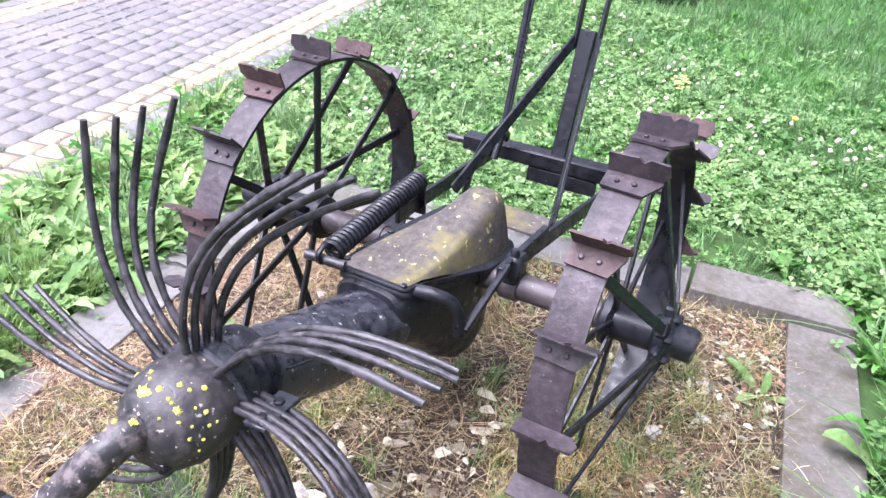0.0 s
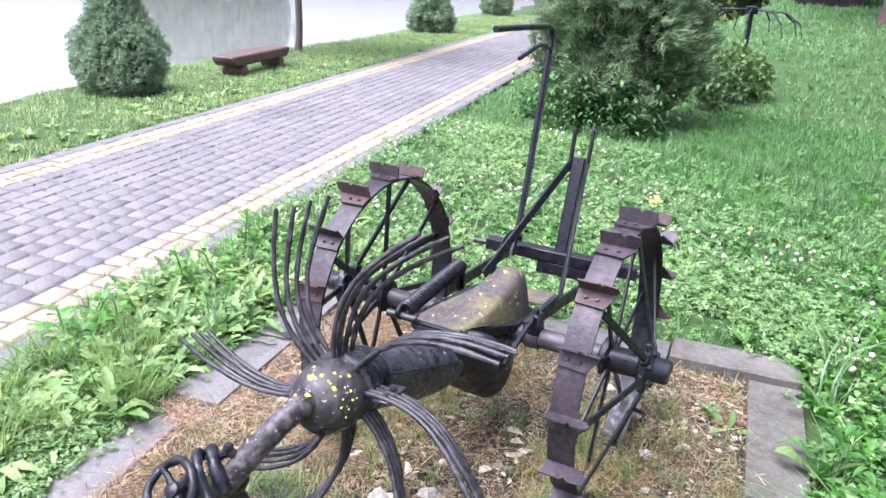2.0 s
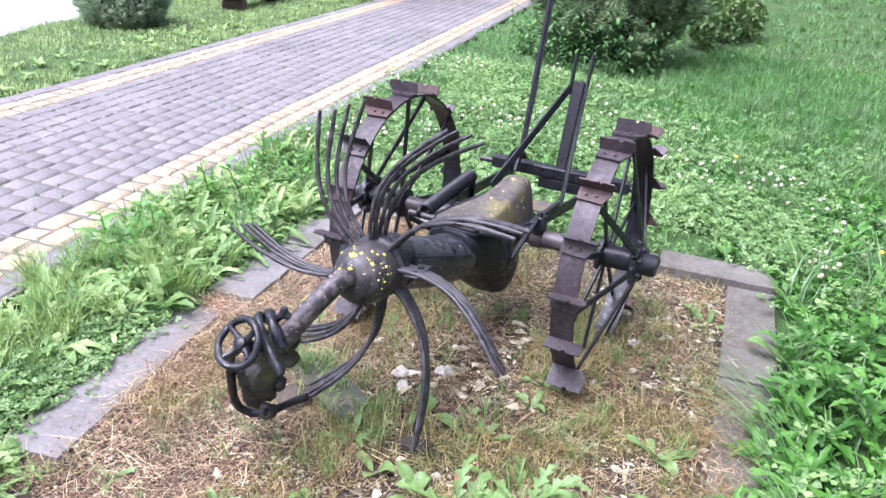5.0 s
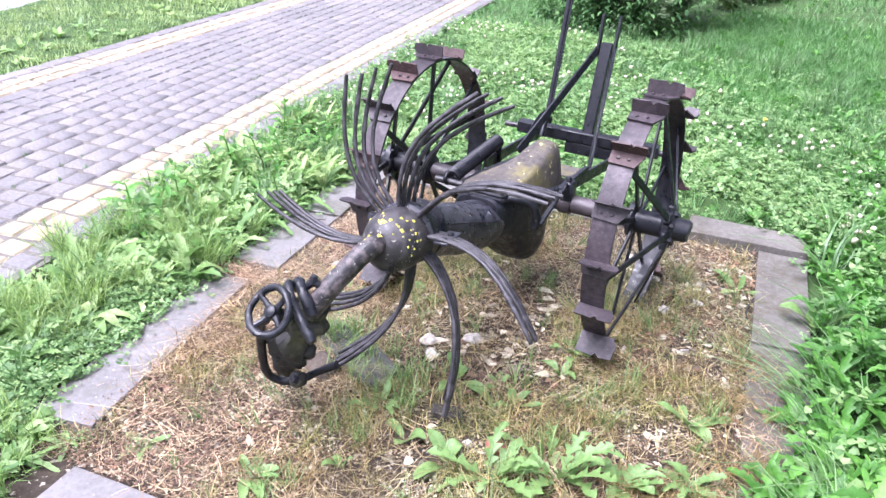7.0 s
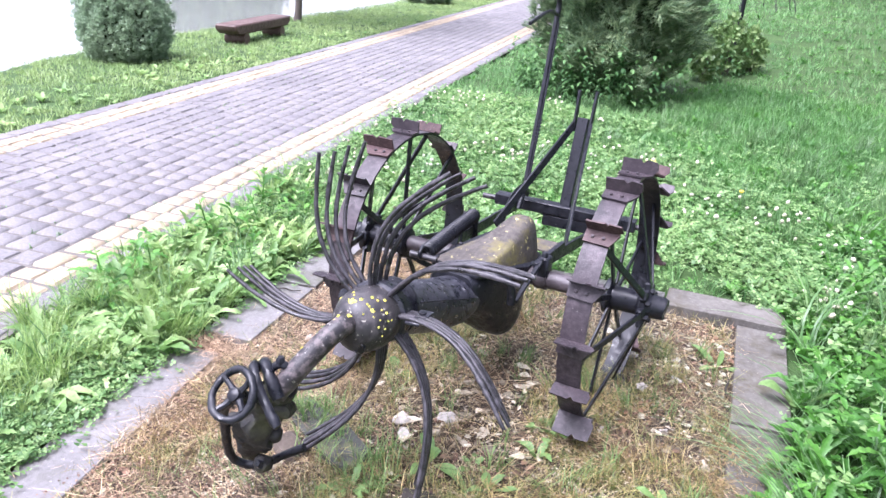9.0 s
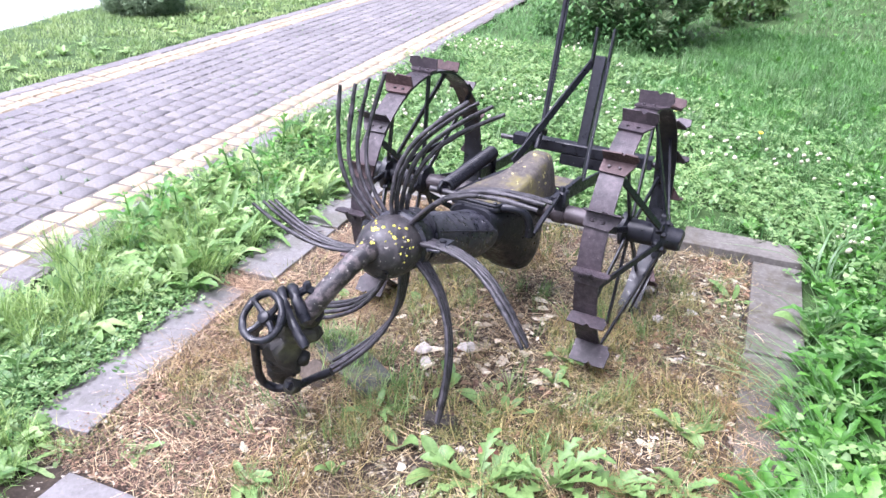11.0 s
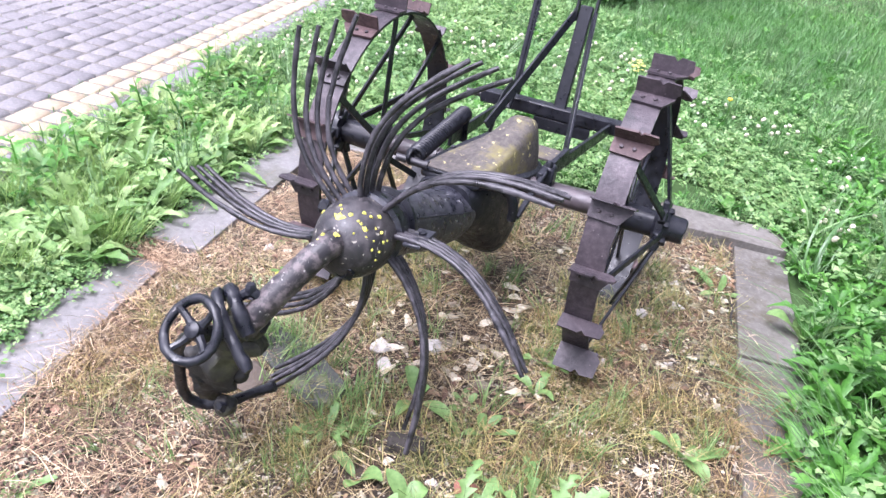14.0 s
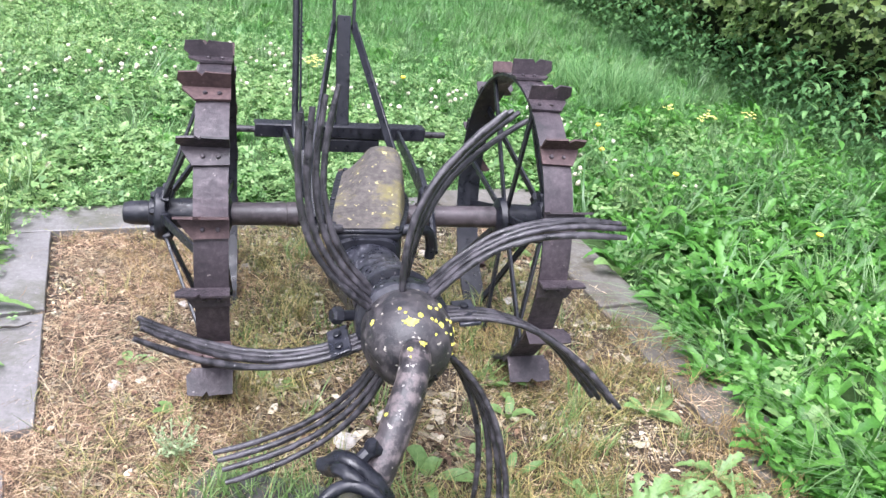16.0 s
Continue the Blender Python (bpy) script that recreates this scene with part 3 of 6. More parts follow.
# coupling beam, post, straps, lever
bm = bmesh.new()
A, B = Vector((-0.36, 0.77, -0.02)), Vector((0.36, 0.828, -0.034))
m = along(A, B)
ln = (B - A).length
block(bm, (ln, 0.06, 0.009), m @ Matrix.Translation((0, 0, 0.03)), 0.002)
block(bm, (ln, 0.009, 0.05), m @ Matrix.Translation((0, -0.0305, 0.0075)), 0.002)
block(bm, (ln, 0.05, 0.008), m @ Matrix.Translation((0, 0, -0.021)), 0.002)
beam = part("cross_beam", bm, IRON, digger, "black channel-iron cross beam")
bm = bmesh.new()
block(bm, (0.26, 0.012, 0.055), m @ Matrix.Translation((0.03, -0.026, -0.052)), 0.002)
part("beam_plate", bm, IRON, beam)
for q, w in ((-1, 0.075), (1, 0.1)):
    bm = bmesh.new()
    tube(bm, [m @ Vector((q * (ln / 2 - 0.03), 0, 0.0)), m @ Vector((q * (ln / 2 + w), 0, 0.0))], 0.014, 12)
    part("link_pin", bm, TINE, beam)
bm = bmesh.new()
bar(bm, (0.0, 0.8, -0.02), (-0.002, 0.93, 0.43), 0.056, 0.034, (0, 1, 0), 0.004)
part("post", bm, IRON, digger, "stout upright post")
for p, q, tip in (((-0.042, 0.925, 0.4), (-0.16, 0.3, 0.02), (-0.045, 0.955, 0.56)), ((0.038, 0.925, 0.4), (0.17, 0.33, -0.02), (0.04, 0.965, 0.56))):
    bm = bmesh.new()
    bar(bm, p, q, 0.012, 0.036, (0, 0.6, 0.8))
    part("strap", bm, IRON, digger, "flat iron strap from the post")
    bm = bmesh.new()
    bar(bm, (p[0], p[1] - 0.01, p[2] - 0.04), tip, 0.012, 0.034, (0, 1, 0))
    part("fork_bar", bm, IRON, digger)
for sx in (-0.2, 0.2):
    bm = bmesh.new()
    bar(bm, (sx, 0.03, 0.03), (sx * 1.2, 0.78, -0.03), 0.014, 0.05)
    part("side_arm", bm, IRON, digger)
bm = bmesh.new()
block(bm, (0.22, 0.13, 0.01), Matrix.Translation((0.06, 0.36, -0.05)), 0.002)
part("step_plate", bm, COVER, digger, "small lichened plate behind the cover")
bm = bmesh.new()
tube(bm, spline([(-0.2, 0.68, -0.02), (-0.2, 0.735, 0.08), (-0.2, 0.79, 0.3), (-0.203, 0.865, 0.6), (-0.205, 0.935, 0.88), (-0.205, 0.95, 0.95), (-0.205, 0.925, 0.992), (-0.205, 0.86, 1.002), (-0.205, 0.6, 1.01), (-0.205, 0.335, 1.013)], 6), 0.0135, 10)
lever = part("lever", bm, IRON, digger, "long hand lever with bent grip")
bm = bmesh.new()
tube(bm, [(-0.18, 0.71, 0.05), (-0.183, 0.84, 0.55), (-0.186, 0.92, 0.87)], 0.005, 6)
part("latch_rod", bm, IRON, lever)
bm = bmesh.new()
tube(bm, spline([(-0.2, 0.945, 0.9), (-0.2, 0.8, 0.925), (-0.2, 0.58, 0.885)], 5), 0.009, 8)
part("latch_grip", bm, IRON, lever)
bm = bmesh.new()
tube(bm, [(-0.183 + 0.011 * math.cos(k), 0.775 + 0.0026 * k * 0.26, 0.3 + 0.0026 * k) for k in range(0, 46)], 0.0025, 5)
part("latch_spring", bm, IRON, lever)
bm = bmesh.new()
tube(bm, spline([(-0.18, 0.42, -0.06), (-0.18, 0.47, 0.04), (-0.18, 0.56, 0.1), (-0.18, 0.66, 0.1), (-0.18, 0.74, 0.05)], 6), 0.02, 8, 0.4)
part("quadrant", bm, IRON, digger, "curved lever quadrant")

# coil spring beside the cover, with its pin and bracket
S0, S1 = Vector((-0.178, -0.32, 0.088)), Vector((-0.2, 0.15, 0.102))
mS = along(S0, S1)
turns, R, ls = 27, 0.025, (S1 - S0).length
bm = bmesh.new()
tube(bm, [mS @ Vector((((k / (turns * 12)) - 0.5) * ls, R * math.cos(k * math.pi / 6), R * math.sin(k * math.pi / 6))) for k in range(turns * 12 + 1)], 0.0072, 6)
part("coil_spring", bm, IRON, digger, "thick black coil spring")
bm = bmesh.new()
tube(bm, spline([(-0.178, -0.31, 0.062), (-0.18, -0.35, 0.07), (-0.18, -0.37, 0.095), (-0.18, -0.345, 0.115), (-0.18, -0.325, 0.1)], 5), 0.0075, 8)
part("spring_eye", bm, IRON, digger)
bm = bmesh.new()
tube(bm, [(-0.225, -0.36, 0.085), (-0.12, -0.34, 0.075)], 0.013, 12)
part("spring_pin", bm, TINE, digger)
bm = bmesh.new()
bar(bm, (-0.2, 0.155, 0.115), (-0.2, 0.165, -0.02), 0.035, 0.012, (0, 1, 0))
part("spring_bracket", bm, IRON, digger)
bm = bmesh.new()
tube(bm, spline([(0.06, -0.3, 0.05), (0.11, -0.295, 0.055), (0.15, -0.275, 0.035), (0.168, -0.262, -0.01), (0.17, -0.258, -0.06)], 5), 0.017, 12)
part("bent_arm", bm, IRON, digger, "bent iron arm under the cover")
bm = bmesh.new()
tube(bm, [(0.185, -0.26, -0.045), (0.2, -0.06, 0.05)], 0.011, 8)
bar(bm, (0.19, -0.09, 0.04), (0.21, 0.17, 0.055), 0.02, 0.03)
part("ratchet_arm", bm, IRON, digger)
bm = bmesh.new()
block(bm, (0.05, 0.06, 0.12), Matrix.Translation((0.2, -0.01, 0.0)), 0.008)
bolt(bm, (0.2, -0.02, 0.06), (0, 0, 1), 0.014, 0.02)
part("axle_bracket", bm, IRON, digger)

# ---- ground, bed, kerb, path, water ----


def edge_x(y):
    """The path's line, measured across."""
    return -0.26 * y


def grid_mesh(name, xs, ys, z, material, label, category):
    me = bpy.data.meshes.new(name)
    nx, ny = len(xs), len(ys)
    verts = [(x, y, z(x, y)) for y in ys for x in xs]
    faces = [(j * nx + i, j * nx + i + 1, (j + 1) * nx + i + 1, (j + 1) * nx + i) for j in range(ny - 1) for i in range(nx - 1)]
    me.from_pydata(verts, [], faces)
    me.materials.append(material)
    me.polygons.foreach_set("use_smooth", [True] * len(me.polygons))
    return tagged(new(name, me), label, category, kind="structure")


def stepped(lo, hi, near, far_step, mid0, mid1):
    a = list(np.arange(mid0, mid1, near))
    left, right = [mid0 - far_step * (1.4 ** k) for k in range(40)], [mid1 + far_step * (1.4 ** k) for k in range(40)]
    return sorted([lo] + [v for v in left if v > lo] + a + [v for v in right if v < hi] + [hi])


# the bed is a rectangle turned a little: its far corner, its two directions, its size
BED_AT, BED_U, BED_V, BED_W, BED_H = (0.96, 0.93), (-0.986, -0.168), (0.168, -0.986), 2.04, 2.54


def bed_uv(x, y):
    dx, dy = x - BED_AT[0], y - BED_AT[1]
    return dx * BED_U[0] + dy * BED_U[1], dx * BED_V[0] + dy * BED_V[1]


def bed_xy(u, v):
    return BED_AT[0] + u * BED_U[0] + v * BED_V[0], BED_AT[1] + u * BED_U[1] + v * BED_V[1]


def in_bed(x, y, grow=0.0):
    u, v = bed_uv(x, y)
    return (u > -grow) & (u < BED_W + grow) & (v > -grow) & (v < BED_H + grow)


def on_path(x, y, grow=0.0):
    return (x < -2.0 + edge_x(y) + grow) & (x > -4.61 + edge_x(y) - grow)


def shore_x(y):
    return np.interp(y, [-20, 0, 2.2, 3.1, 6.1, 10.3, 14.5, 25.5, 40], [-6.4, -6.5, -7.38, -7.85, -8.83, -9.7, -10.5, -14.2, -19.0])


def land(x, y):
    if x < shore_x(y):
        return max(-0.9, -0.02 - 0.5 * (shore_x(y) - x))
    z = 0.012 * noise.noise(Vector((x * 0.8, y * 0.8, 0)))
    if in_bed(x, y, 0.2) or on_path(x, y, 0.12):
        z = -0.06
    up = min(max((y - 7.0) / 6.0, 0.0), 1.0) * min(max((x + 4.5) / 2.5, 0.0), 1.0)
    return z - 0.02 + up * 0.09 * (y - 7.0) if y < 40 else z - 0.02 + up * 2.97


SOIL = worn("lawn_soil", (0.032, 0.066, 0.016), (0.014, 0.026, 0.008), (0.06, 0.115, 0.028), 0.95, 0, 3, 40)
xs = stepped(-200, 200, 0.1, 0.3, -9.0, 6.0)
ys = stepped(-150, 250, 0.1, 0.3, -3.0, 9.0)
grid_mesh("ground", xs, ys, land, SOIL, "green lawn ground sloping down to the pond", "ground")

# dark soil, deepened further to paint shade into the gaps under the straw
GRAVEL = worn("gravel_bed", (0.03, 0.022, 0.016), (0.012, 0.009, 0.007), (0.085, 0.066, 0.048), 0.95, 0, 5, 45, (0.3, 0.27, 0.22), 0.9, 38.0, 0.6)
gm = bpy.data.meshes.new("gravel_bed")
gu, gv = np.linspace(-0.1, BED_W + 0.3, 57), np.linspace(-0.1, BED_H + 0.3, 70)
verts = [(*bed_xy(u, v), -0.03 + 0.016 * noise.noise(Vector((u * 5, v * 5, 1))) + 0.008 * noise.noise(Vector((u * 17, v * 17, 4)))) for v in gv for u in gu]
gm.from_pydata(verts, [], [(k * 57 + q, k * 57 + q + 1, (k + 1) * 57 + q + 1, (k + 1) * 57 + q) for k in range(69) for q in range(56)])
gm.materials.append(GRAVEL)
gm.polygons.foreach_set("use_smooth", [True] * len(gm.polygons))
tagged(new("gravel_bed", gm), "pale gravel bed with dry grass and straw", "gravel bed", kind="structure")

# kerb of concrete slabs round the bed
kerb = tagged(new("kerb"), "grey weathered concrete slab kerb round the gravel bed", "kerb", kind="structure")


def slab(u0, v0, u1, v1, drop=0.0, material=CONCRETE, turn=0.0):
    """A slab over that rectangle of the bed's own directions, turned a little on its far end."""
    c = Vector(bed_xy((u0 + u1) / 2, v0)) + Matrix.Rotation(radians(turn), 2) @ Vector((BED_V[0], BED_V[1])) * ((v1 - v0) / 2)
    yaw = math.degrees(math.atan2(BED_U[1], BED_U[0])) + turn
    bm = bmesh.new()
    block(bm, (abs(u1 - u0) - 0.012, abs(v1 - v0) - 0.012, 0.09), pose(c.x, c.y, -0.045 - drop, random.uniform(-0.15, 0.15), random.uniform(-0.15, 0.15), yaw), 0.003)
    bmesh.ops.subdivide_edges(bm, edges=[e for e in bm.edges if e.calc_length() > 0.15], cuts=4, use_grid_fill=True)
    for v in bm.verts:
        v.co += Vector((1, 1, 0.5)) * 0.004 * noise.noise(v.co * 9)
    part("slab", bm, material, kerb)


KW = 0.245
for a in (
    (-0.24, -0.01, 0, 0.9, 0.0, CONCRETE_DIRTY), (-0.235, 0.9, 0.005, 1.8, 0.006, CONCRETE_DIRTY), (-0.24, 1.8, 0, 2.7, 0.014, CONCRETE_DIRTY),
    (-0.24, -KW, 0.36, -0.01, -0.028, CONCRETE_DIRTY), (0.36, -KW, 1.3, 0, 0.005), (1.3, -KW, BED_W + KW, 0, 0.0),
    (BED_W + 0.025, 0.0, BED_W + KW + 0.025, 0.62, 0.0, CONCRETE, 2.8), (BED_W - 0.005, 0.63, BED_W + KW, 1.24, 0.002, CONCRETE, 2.8),
    (BED_W + 0.02, 1.37, BED_W + KW + 0.02, 2.42, 0.004, CONCRETE, 6.3),
    (0.0, BED_H, 0.95, BED_H + KW, 0.006, CONCRETE_DIRTY), (0.95, BED_H + 0.005, 1.87, BED_H + KW, 0.002),
):
    slab(*a)

# paved path
def toned(material, low, high):
    """Gives each piece a tone of its own."""
    t = material.node_tree
    b = t.nodes["Principled BSDF"]
    had = b.inputs["Base Color"].links[0].from_socket
    own = t.nodes.new("ShaderNodeObjectInfo").outputs["Random"]
    geo = t.nodes.new("ShaderNodeNewGeometry").outputs["Random Per Island"]
    f = t.nodes.new("ShaderNodeMath")
    f.operation = "ADD"
    t.links.new(own, f.inputs[0])
    t.links.new(geo, f.inputs[1])
    w = t.nodes.new("ShaderNodeMath")
    w.operation = "FRACT"
    t.links.new(f.outputs[0], w.inputs[0])
    tone = ramp(t, w.outputs[0], [(0.0, low), (1.0, high)])
    t.links.new(mixed(t, 1.0, had, tone, "MULTIPLY"), b.inputs["Base Color"])
    return material


SETT = toned(worn("blue_grey_sett", (0.13, 0.124, 0.127), (0.072, 0.069, 0.072), (0.205, 0.194, 0.197), 0.78, 0, 1.3, 45, (0.25, 0.235, 0.225), 0.45, 60.0, 0.69, (0.165, 0.155, 0.145), 0.6, 0.4), (0.88, 0.87, 0.885), (1.11, 1.1, 1.08))
YELLOW = toned(worn("yellow_sett", (0.262, 0.215, 0.152), (0.16, 0.131, 0.095), (0.35, 0.3, 0.225), 0.85, 0, 2.2, 45, None, 0.45, 26.0, 0.66, (0.17, 0.15, 0.12), 0.6), (0.86, 0.85, 0.84), (1.1, 1.09, 1.07))
JOINT = worn("sand_joint", (0.1, 0.092, 0.083), (0.06, 0.056, 0.05), (0.15, 0.139, 0.123), 0.95, 0, 8, 60)
road = new("road", bpy.data.meshes.new("road"))
ry = np.arange(-9, 60, 0.5)
road.data.from_pydata([(x0 + edge_x(y), y, -0.011) for y in ry for x0 in (-4.62, -1.98)], [], [(2 * j, 2 * j + 1, 2 * j + 3, 2 * j + 2) for j in range(len(ry) - 1)])
road.data.materials.append(JOINT)
tagged(road, "paved path of blue-grey setts with yellow edging rows", "path", kind="structure")

# pond
WATER, wt_, wb_ = nodes_of("pond_water")
wb_.inputs["Base Color"].default_value = (0.21, 0.225, 0.205, 1)
wb_.inputs["Specular IOR Level"].default_value = 0.6
wb_.inputs["Roughness"].default_value = 0.06
bump(wt_, wb_, noise_node(wt_, 0.5, 2.0), 0.03, 0.02)
wm = bpy.data.meshes.new("pond")
wm.from_pydata([(-190, -140, -0.3), (-5, -140, -0.3), (-5, 240, -0.3), (-190, 240, -0.3)], [], [(0, 1, 2, 3)])
wm.materials.append(WATER)
tagged(new("water", wm), "still pond water mirroring the white sky", "pond", kind="structure")

# ---- plants, scattered as joined meshes ----
rng = np.random.default_rng(11)


def land_z(x, y):
    """The lawn's height, for arrays."""
    up = np.clip((y - 7.0) / 6.0, 0, 1) * np.clip((x + 4.5) / 2.5, 0, 1)
    return np.where(x < shore_x(y), -0.02 - 0.5 * (shore_x(y) - x), np.where(y < 40, up * 0.09 * (y - 7.0), up * 2.97)) - 0.02


def soup(name, verts, tris, material, smooth=True):
    """One mesh from an array of corners and one of triangles."""
    me = bpy.data.meshes.new(name)
    me.vertices.add(len(verts))
    me.vertices.foreach_set("co", np.ascontiguousarray(verts, dtype=np.float32).ravel())
    me.loops.add(3 * len(tris))
    me.loops.foreach_set("vertex_index", np.ascontiguousarray(tris, dtype=np.int32).ravel())
    me.polygons.add(len(tris))
    me.polygons.foreach_set("loop_start", np.arange(0, 3 * len(tris), 3, dtype=np.int32))
    me.update(calc_edges=True)
    me.polygons.foreach_set("use_smooth", [smooth] * len(tris))
    me.materials.append(material)
    return me


def scatter(name, kinds, pos, size, material, label, category, lean=0.15, kind="stuff", spin=None, smooth=True):
    """Copies of the templates in kinds, turned at random, at every place in pos, joined into one mesh."""
    n = len(pos)
    pick = rng.integers(0, len(kinds), n)
    vs, fs, off = [], [], 0
    for i, (v, f) in enumerate(kinds):
        sel = np.flatnonzero(pick == i)
        if not len(sel):
            continue
        a = rng.uniform(0, 2 * np.pi, len(sel)) if spin is None else spin[sel]
        c, s = np.cos(a), np.sin(a)
        k = size[sel]
        x = (v[None, :, 0] * c[:, None] - v[None, :, 1] * s[:, None]) * k[:, None]
        y = (v[None, :, 0] * s[:, None] + v[None, :, 1] * c[:, None]) * k[:, None]
        z = v[None, :, 2] * k[:, None]
        lx, ly = rng.normal(0, lean, len(sel)), rng.normal(0, lean, len(sel))
        x, y = x + z * lx[:, None], y + z * ly[:, None]
        out = np.stack([x, y, z], 2) + pos[sel][:, None, :]
        vs.append(out.reshape(-1, 3))
        fs.append((f[None] + (np.arange(len(sel)) * len(v))[:, None, None] + off).reshape(-1, 3))
        off += len(sel) * len(v)
    return tagged(new(name, soup(name, np.concatenate(vs), np.concatenate(fs), material, smooth)), label, category, kind=kind)


def joined(pieces):
    vs, fs, off = [], [], 0
    for v, f in pieces:
        vs.append(v)
        fs.append(f + off)
        off += len(v)
    return np.concatenate(vs), np.concatenate(fs)


def blade(h, w, bend, turn, at, steps=3):
    """A grass blade, narrowing and bending over in a few steps."""
    u = np.linspace(0, 1, steps + 1)
    x = bend * h * u ** 2
    z = h * (u - 0.35 * abs(bend) * u ** 2)
    ww = w * (1 - u ** 2) ** 0.5
    v, f = [], []
    for i in range(steps):
        v += [(x[i], -ww[i] / 2, z[i]), (x[i], ww[i] / 2, z[i])]
        k = 2 * i
        f += [(k, k + 1, k + 3), (k, k + 3, k + 2)] if i < steps - 1 else [(k, k + 1, k + 2)]
    v.append((x[-1], 0, z[-1]))
    v = np.array(v)
    c, s = math.cos(turn), math.sin(turn)
    v = np.stack([v[:, 0] * c - v[:, 1] * s + at[0], v[:, 0] * s + v[:, 1] * c + at[1], v[:, 2]], 1)
    return v, np.array(f)


def tuft(n, h, w, spread, bend=0.5, steps=2):
    return joined([blade(h * rng.uniform(0.55, 1.1), w * rng.uniform(0.7, 1.2), rng.uniform(0.1, bend), rng.uniform(0, 6.28), rng.uniform(-spread, spread, 2), steps) for _ in range(n)])


def leaf(length, wide, rise, droop, turn, tooth=0.0, base_z=0.0, steps=7, fold=0.3, stalk=0.12):
    """A broad leaf with a fold along its rib, arching up and over; tooth cuts its edge."""
    u = np.linspace(0, 1, steps)
    shape = np.sin(np.pi * np.clip((u - stalk) / (1 - stalk), 0, 1) ** 0.75) ** 0.8 * (u > stalk) + 0.06
    shape[-1] = 0.02
    if tooth:
        shape = shape * (1 - tooth * (np.arange(steps) % 2))
    x = length * (u * math.cos(rise))
    z = base_z + length * (u * math.sin(rise) - droop * u ** 2)
    rows = []
    for i in range(steps):
        w = wide * shape[i] / 2
        rows += [(x[i], -w, z[i] + fold * w), (x[i], 0, z[i]), (x[i], w, z[i] + fold * w)]
    v = np.array(rows)
    c, s = math.cos(turn), math.sin(turn)
    v = np.stack([v[:, 0] * c - v[:, 1] * s, v[:, 0] * s + v[:, 1] * c, v[:, 2]], 1)
    f = []
    for i in range(steps - 1):
        for j in (0, 1):
            a = 3 * i + j
            f += [(a, a + 1, a + 4), (a, a + 4, a + 3)]
    return v, np.array(f)


def rosette(n, length, wide, tooth=0.0, up=0.9):
    return joined([leaf(length * rng.uniform(0.6, 1.1), wide * rng.uniform(0.7, 1.15), rng.uniform(0.35, up), rng.uniform(0.15, 0.55), k * 2.4 + rng.uniform(-0.4, 0.4), tooth, steps=11 if tooth else 5) for k in range(n)])


def clover_leaf(at, z, size, turn):
    """Three leaflets on one tilted plane."""
    tx, ty = rng.normal(0, 0.35, 2)
    v, f = [], []
    for k in range(3):
        a = turn + k * 2.094
        c, s = math.cos(a), math.sin(a)
        p = [(0.0, 0.0, 0.0), (0.78, 0.5, 0.09), (0.98, 0.0, 0.02), (0.78, -0.5, 0.09)]
        o = len(v)
        for x, y, w in p:
            X, Y = size * (x * c - y * s), size * (x * s + y * c)
            v.append((at[0] + X, at[1] + Y, z + size * w + X * tx + Y * ty))
        f += [(o, o + 1, o + 2), (o, o + 2, o + 3)]
    return np.array(v), np.array(f)


def clover_clump(n, high, spread, size):
    return joined([clover_leaf(rng.normal(0, spread, 2), high * rng.uniform(0.35, 1.0), size * rng.uniform(0.7, 1.2), rng.uniform(0, 6.28)) for _ in range(n)])


def ico(radius, lump=0.0, flat=1.0):
    bm = bmesh.new()
    bmesh.ops.create_icosphere(bm, subdivisions=1, radius=radius)
    v = np.array([q.co[:] for q in bm.verts])
    f = np.array([[q.index for q in fc.verts] for fc in bm.faces])
    bm.free()
    return v * (1 + lump * rng.normal(0, 1, (len(v), 1))) * np.array([1, 1, flat]), f


def field(n, x0, x1, y0, y1, keep, z=None):
    p = np.stack([rng.uniform(x0, x1, n), rng.uniform(y0, y1, n)], 1)
    p = p[keep(p[:, 0], p[:, 1])]
    zz = land_z(p[:, 0], p[:, 1]) if z is None else np.full(len(p), z)
    return np.c_[p, zz]


def lawn(x, y):
    return ~in_bed(x, y, 0.25) & ~on_path(x, y, 0.03) & (x > shore_x(y))


def rough_side(x, y):
    """The lawn beside the bed, its weeds thinning out towards the mown part."""
    n = rng.normal(0, 0.22, np.shape(x))
    return lawn(x, y) & (y > -2.15 + 0.2 * np.sin(2.3 * x) + n) & (x < 3.5 + 0.25 * np.sin(1.7 * y) + n)


def patchy(x, y, f, at, seed):
    return np.array([noise.noise(Vector((a * f, b * f, seed))) for a, b in zip(x, y)]) > at


def chip(r):
    """A broken stone chip with flat faces."""
    bm = bmesh.new()
    for q in rng.normal(0, 1, (11, 3)):
        q /= np.linalg.norm(q)
        bm.verts.new(q * r * rng.uniform(0.6, 1.25) * np.array([1.5, 0.85, 0.3]))
    bmesh.ops.convex_hull(bm, input=bm.verts)
    bmesh.ops.delete(bm, geom=[v for v in bm.verts if not v.link_faces], context="VERTS")
    bm.verts.index_update()
    v = np.array([q.co[:] for q in bm.verts])
    f = np.array([[q.index for q in fc.verts] for fc in bm.faces])
    bm.free()
    return v, f


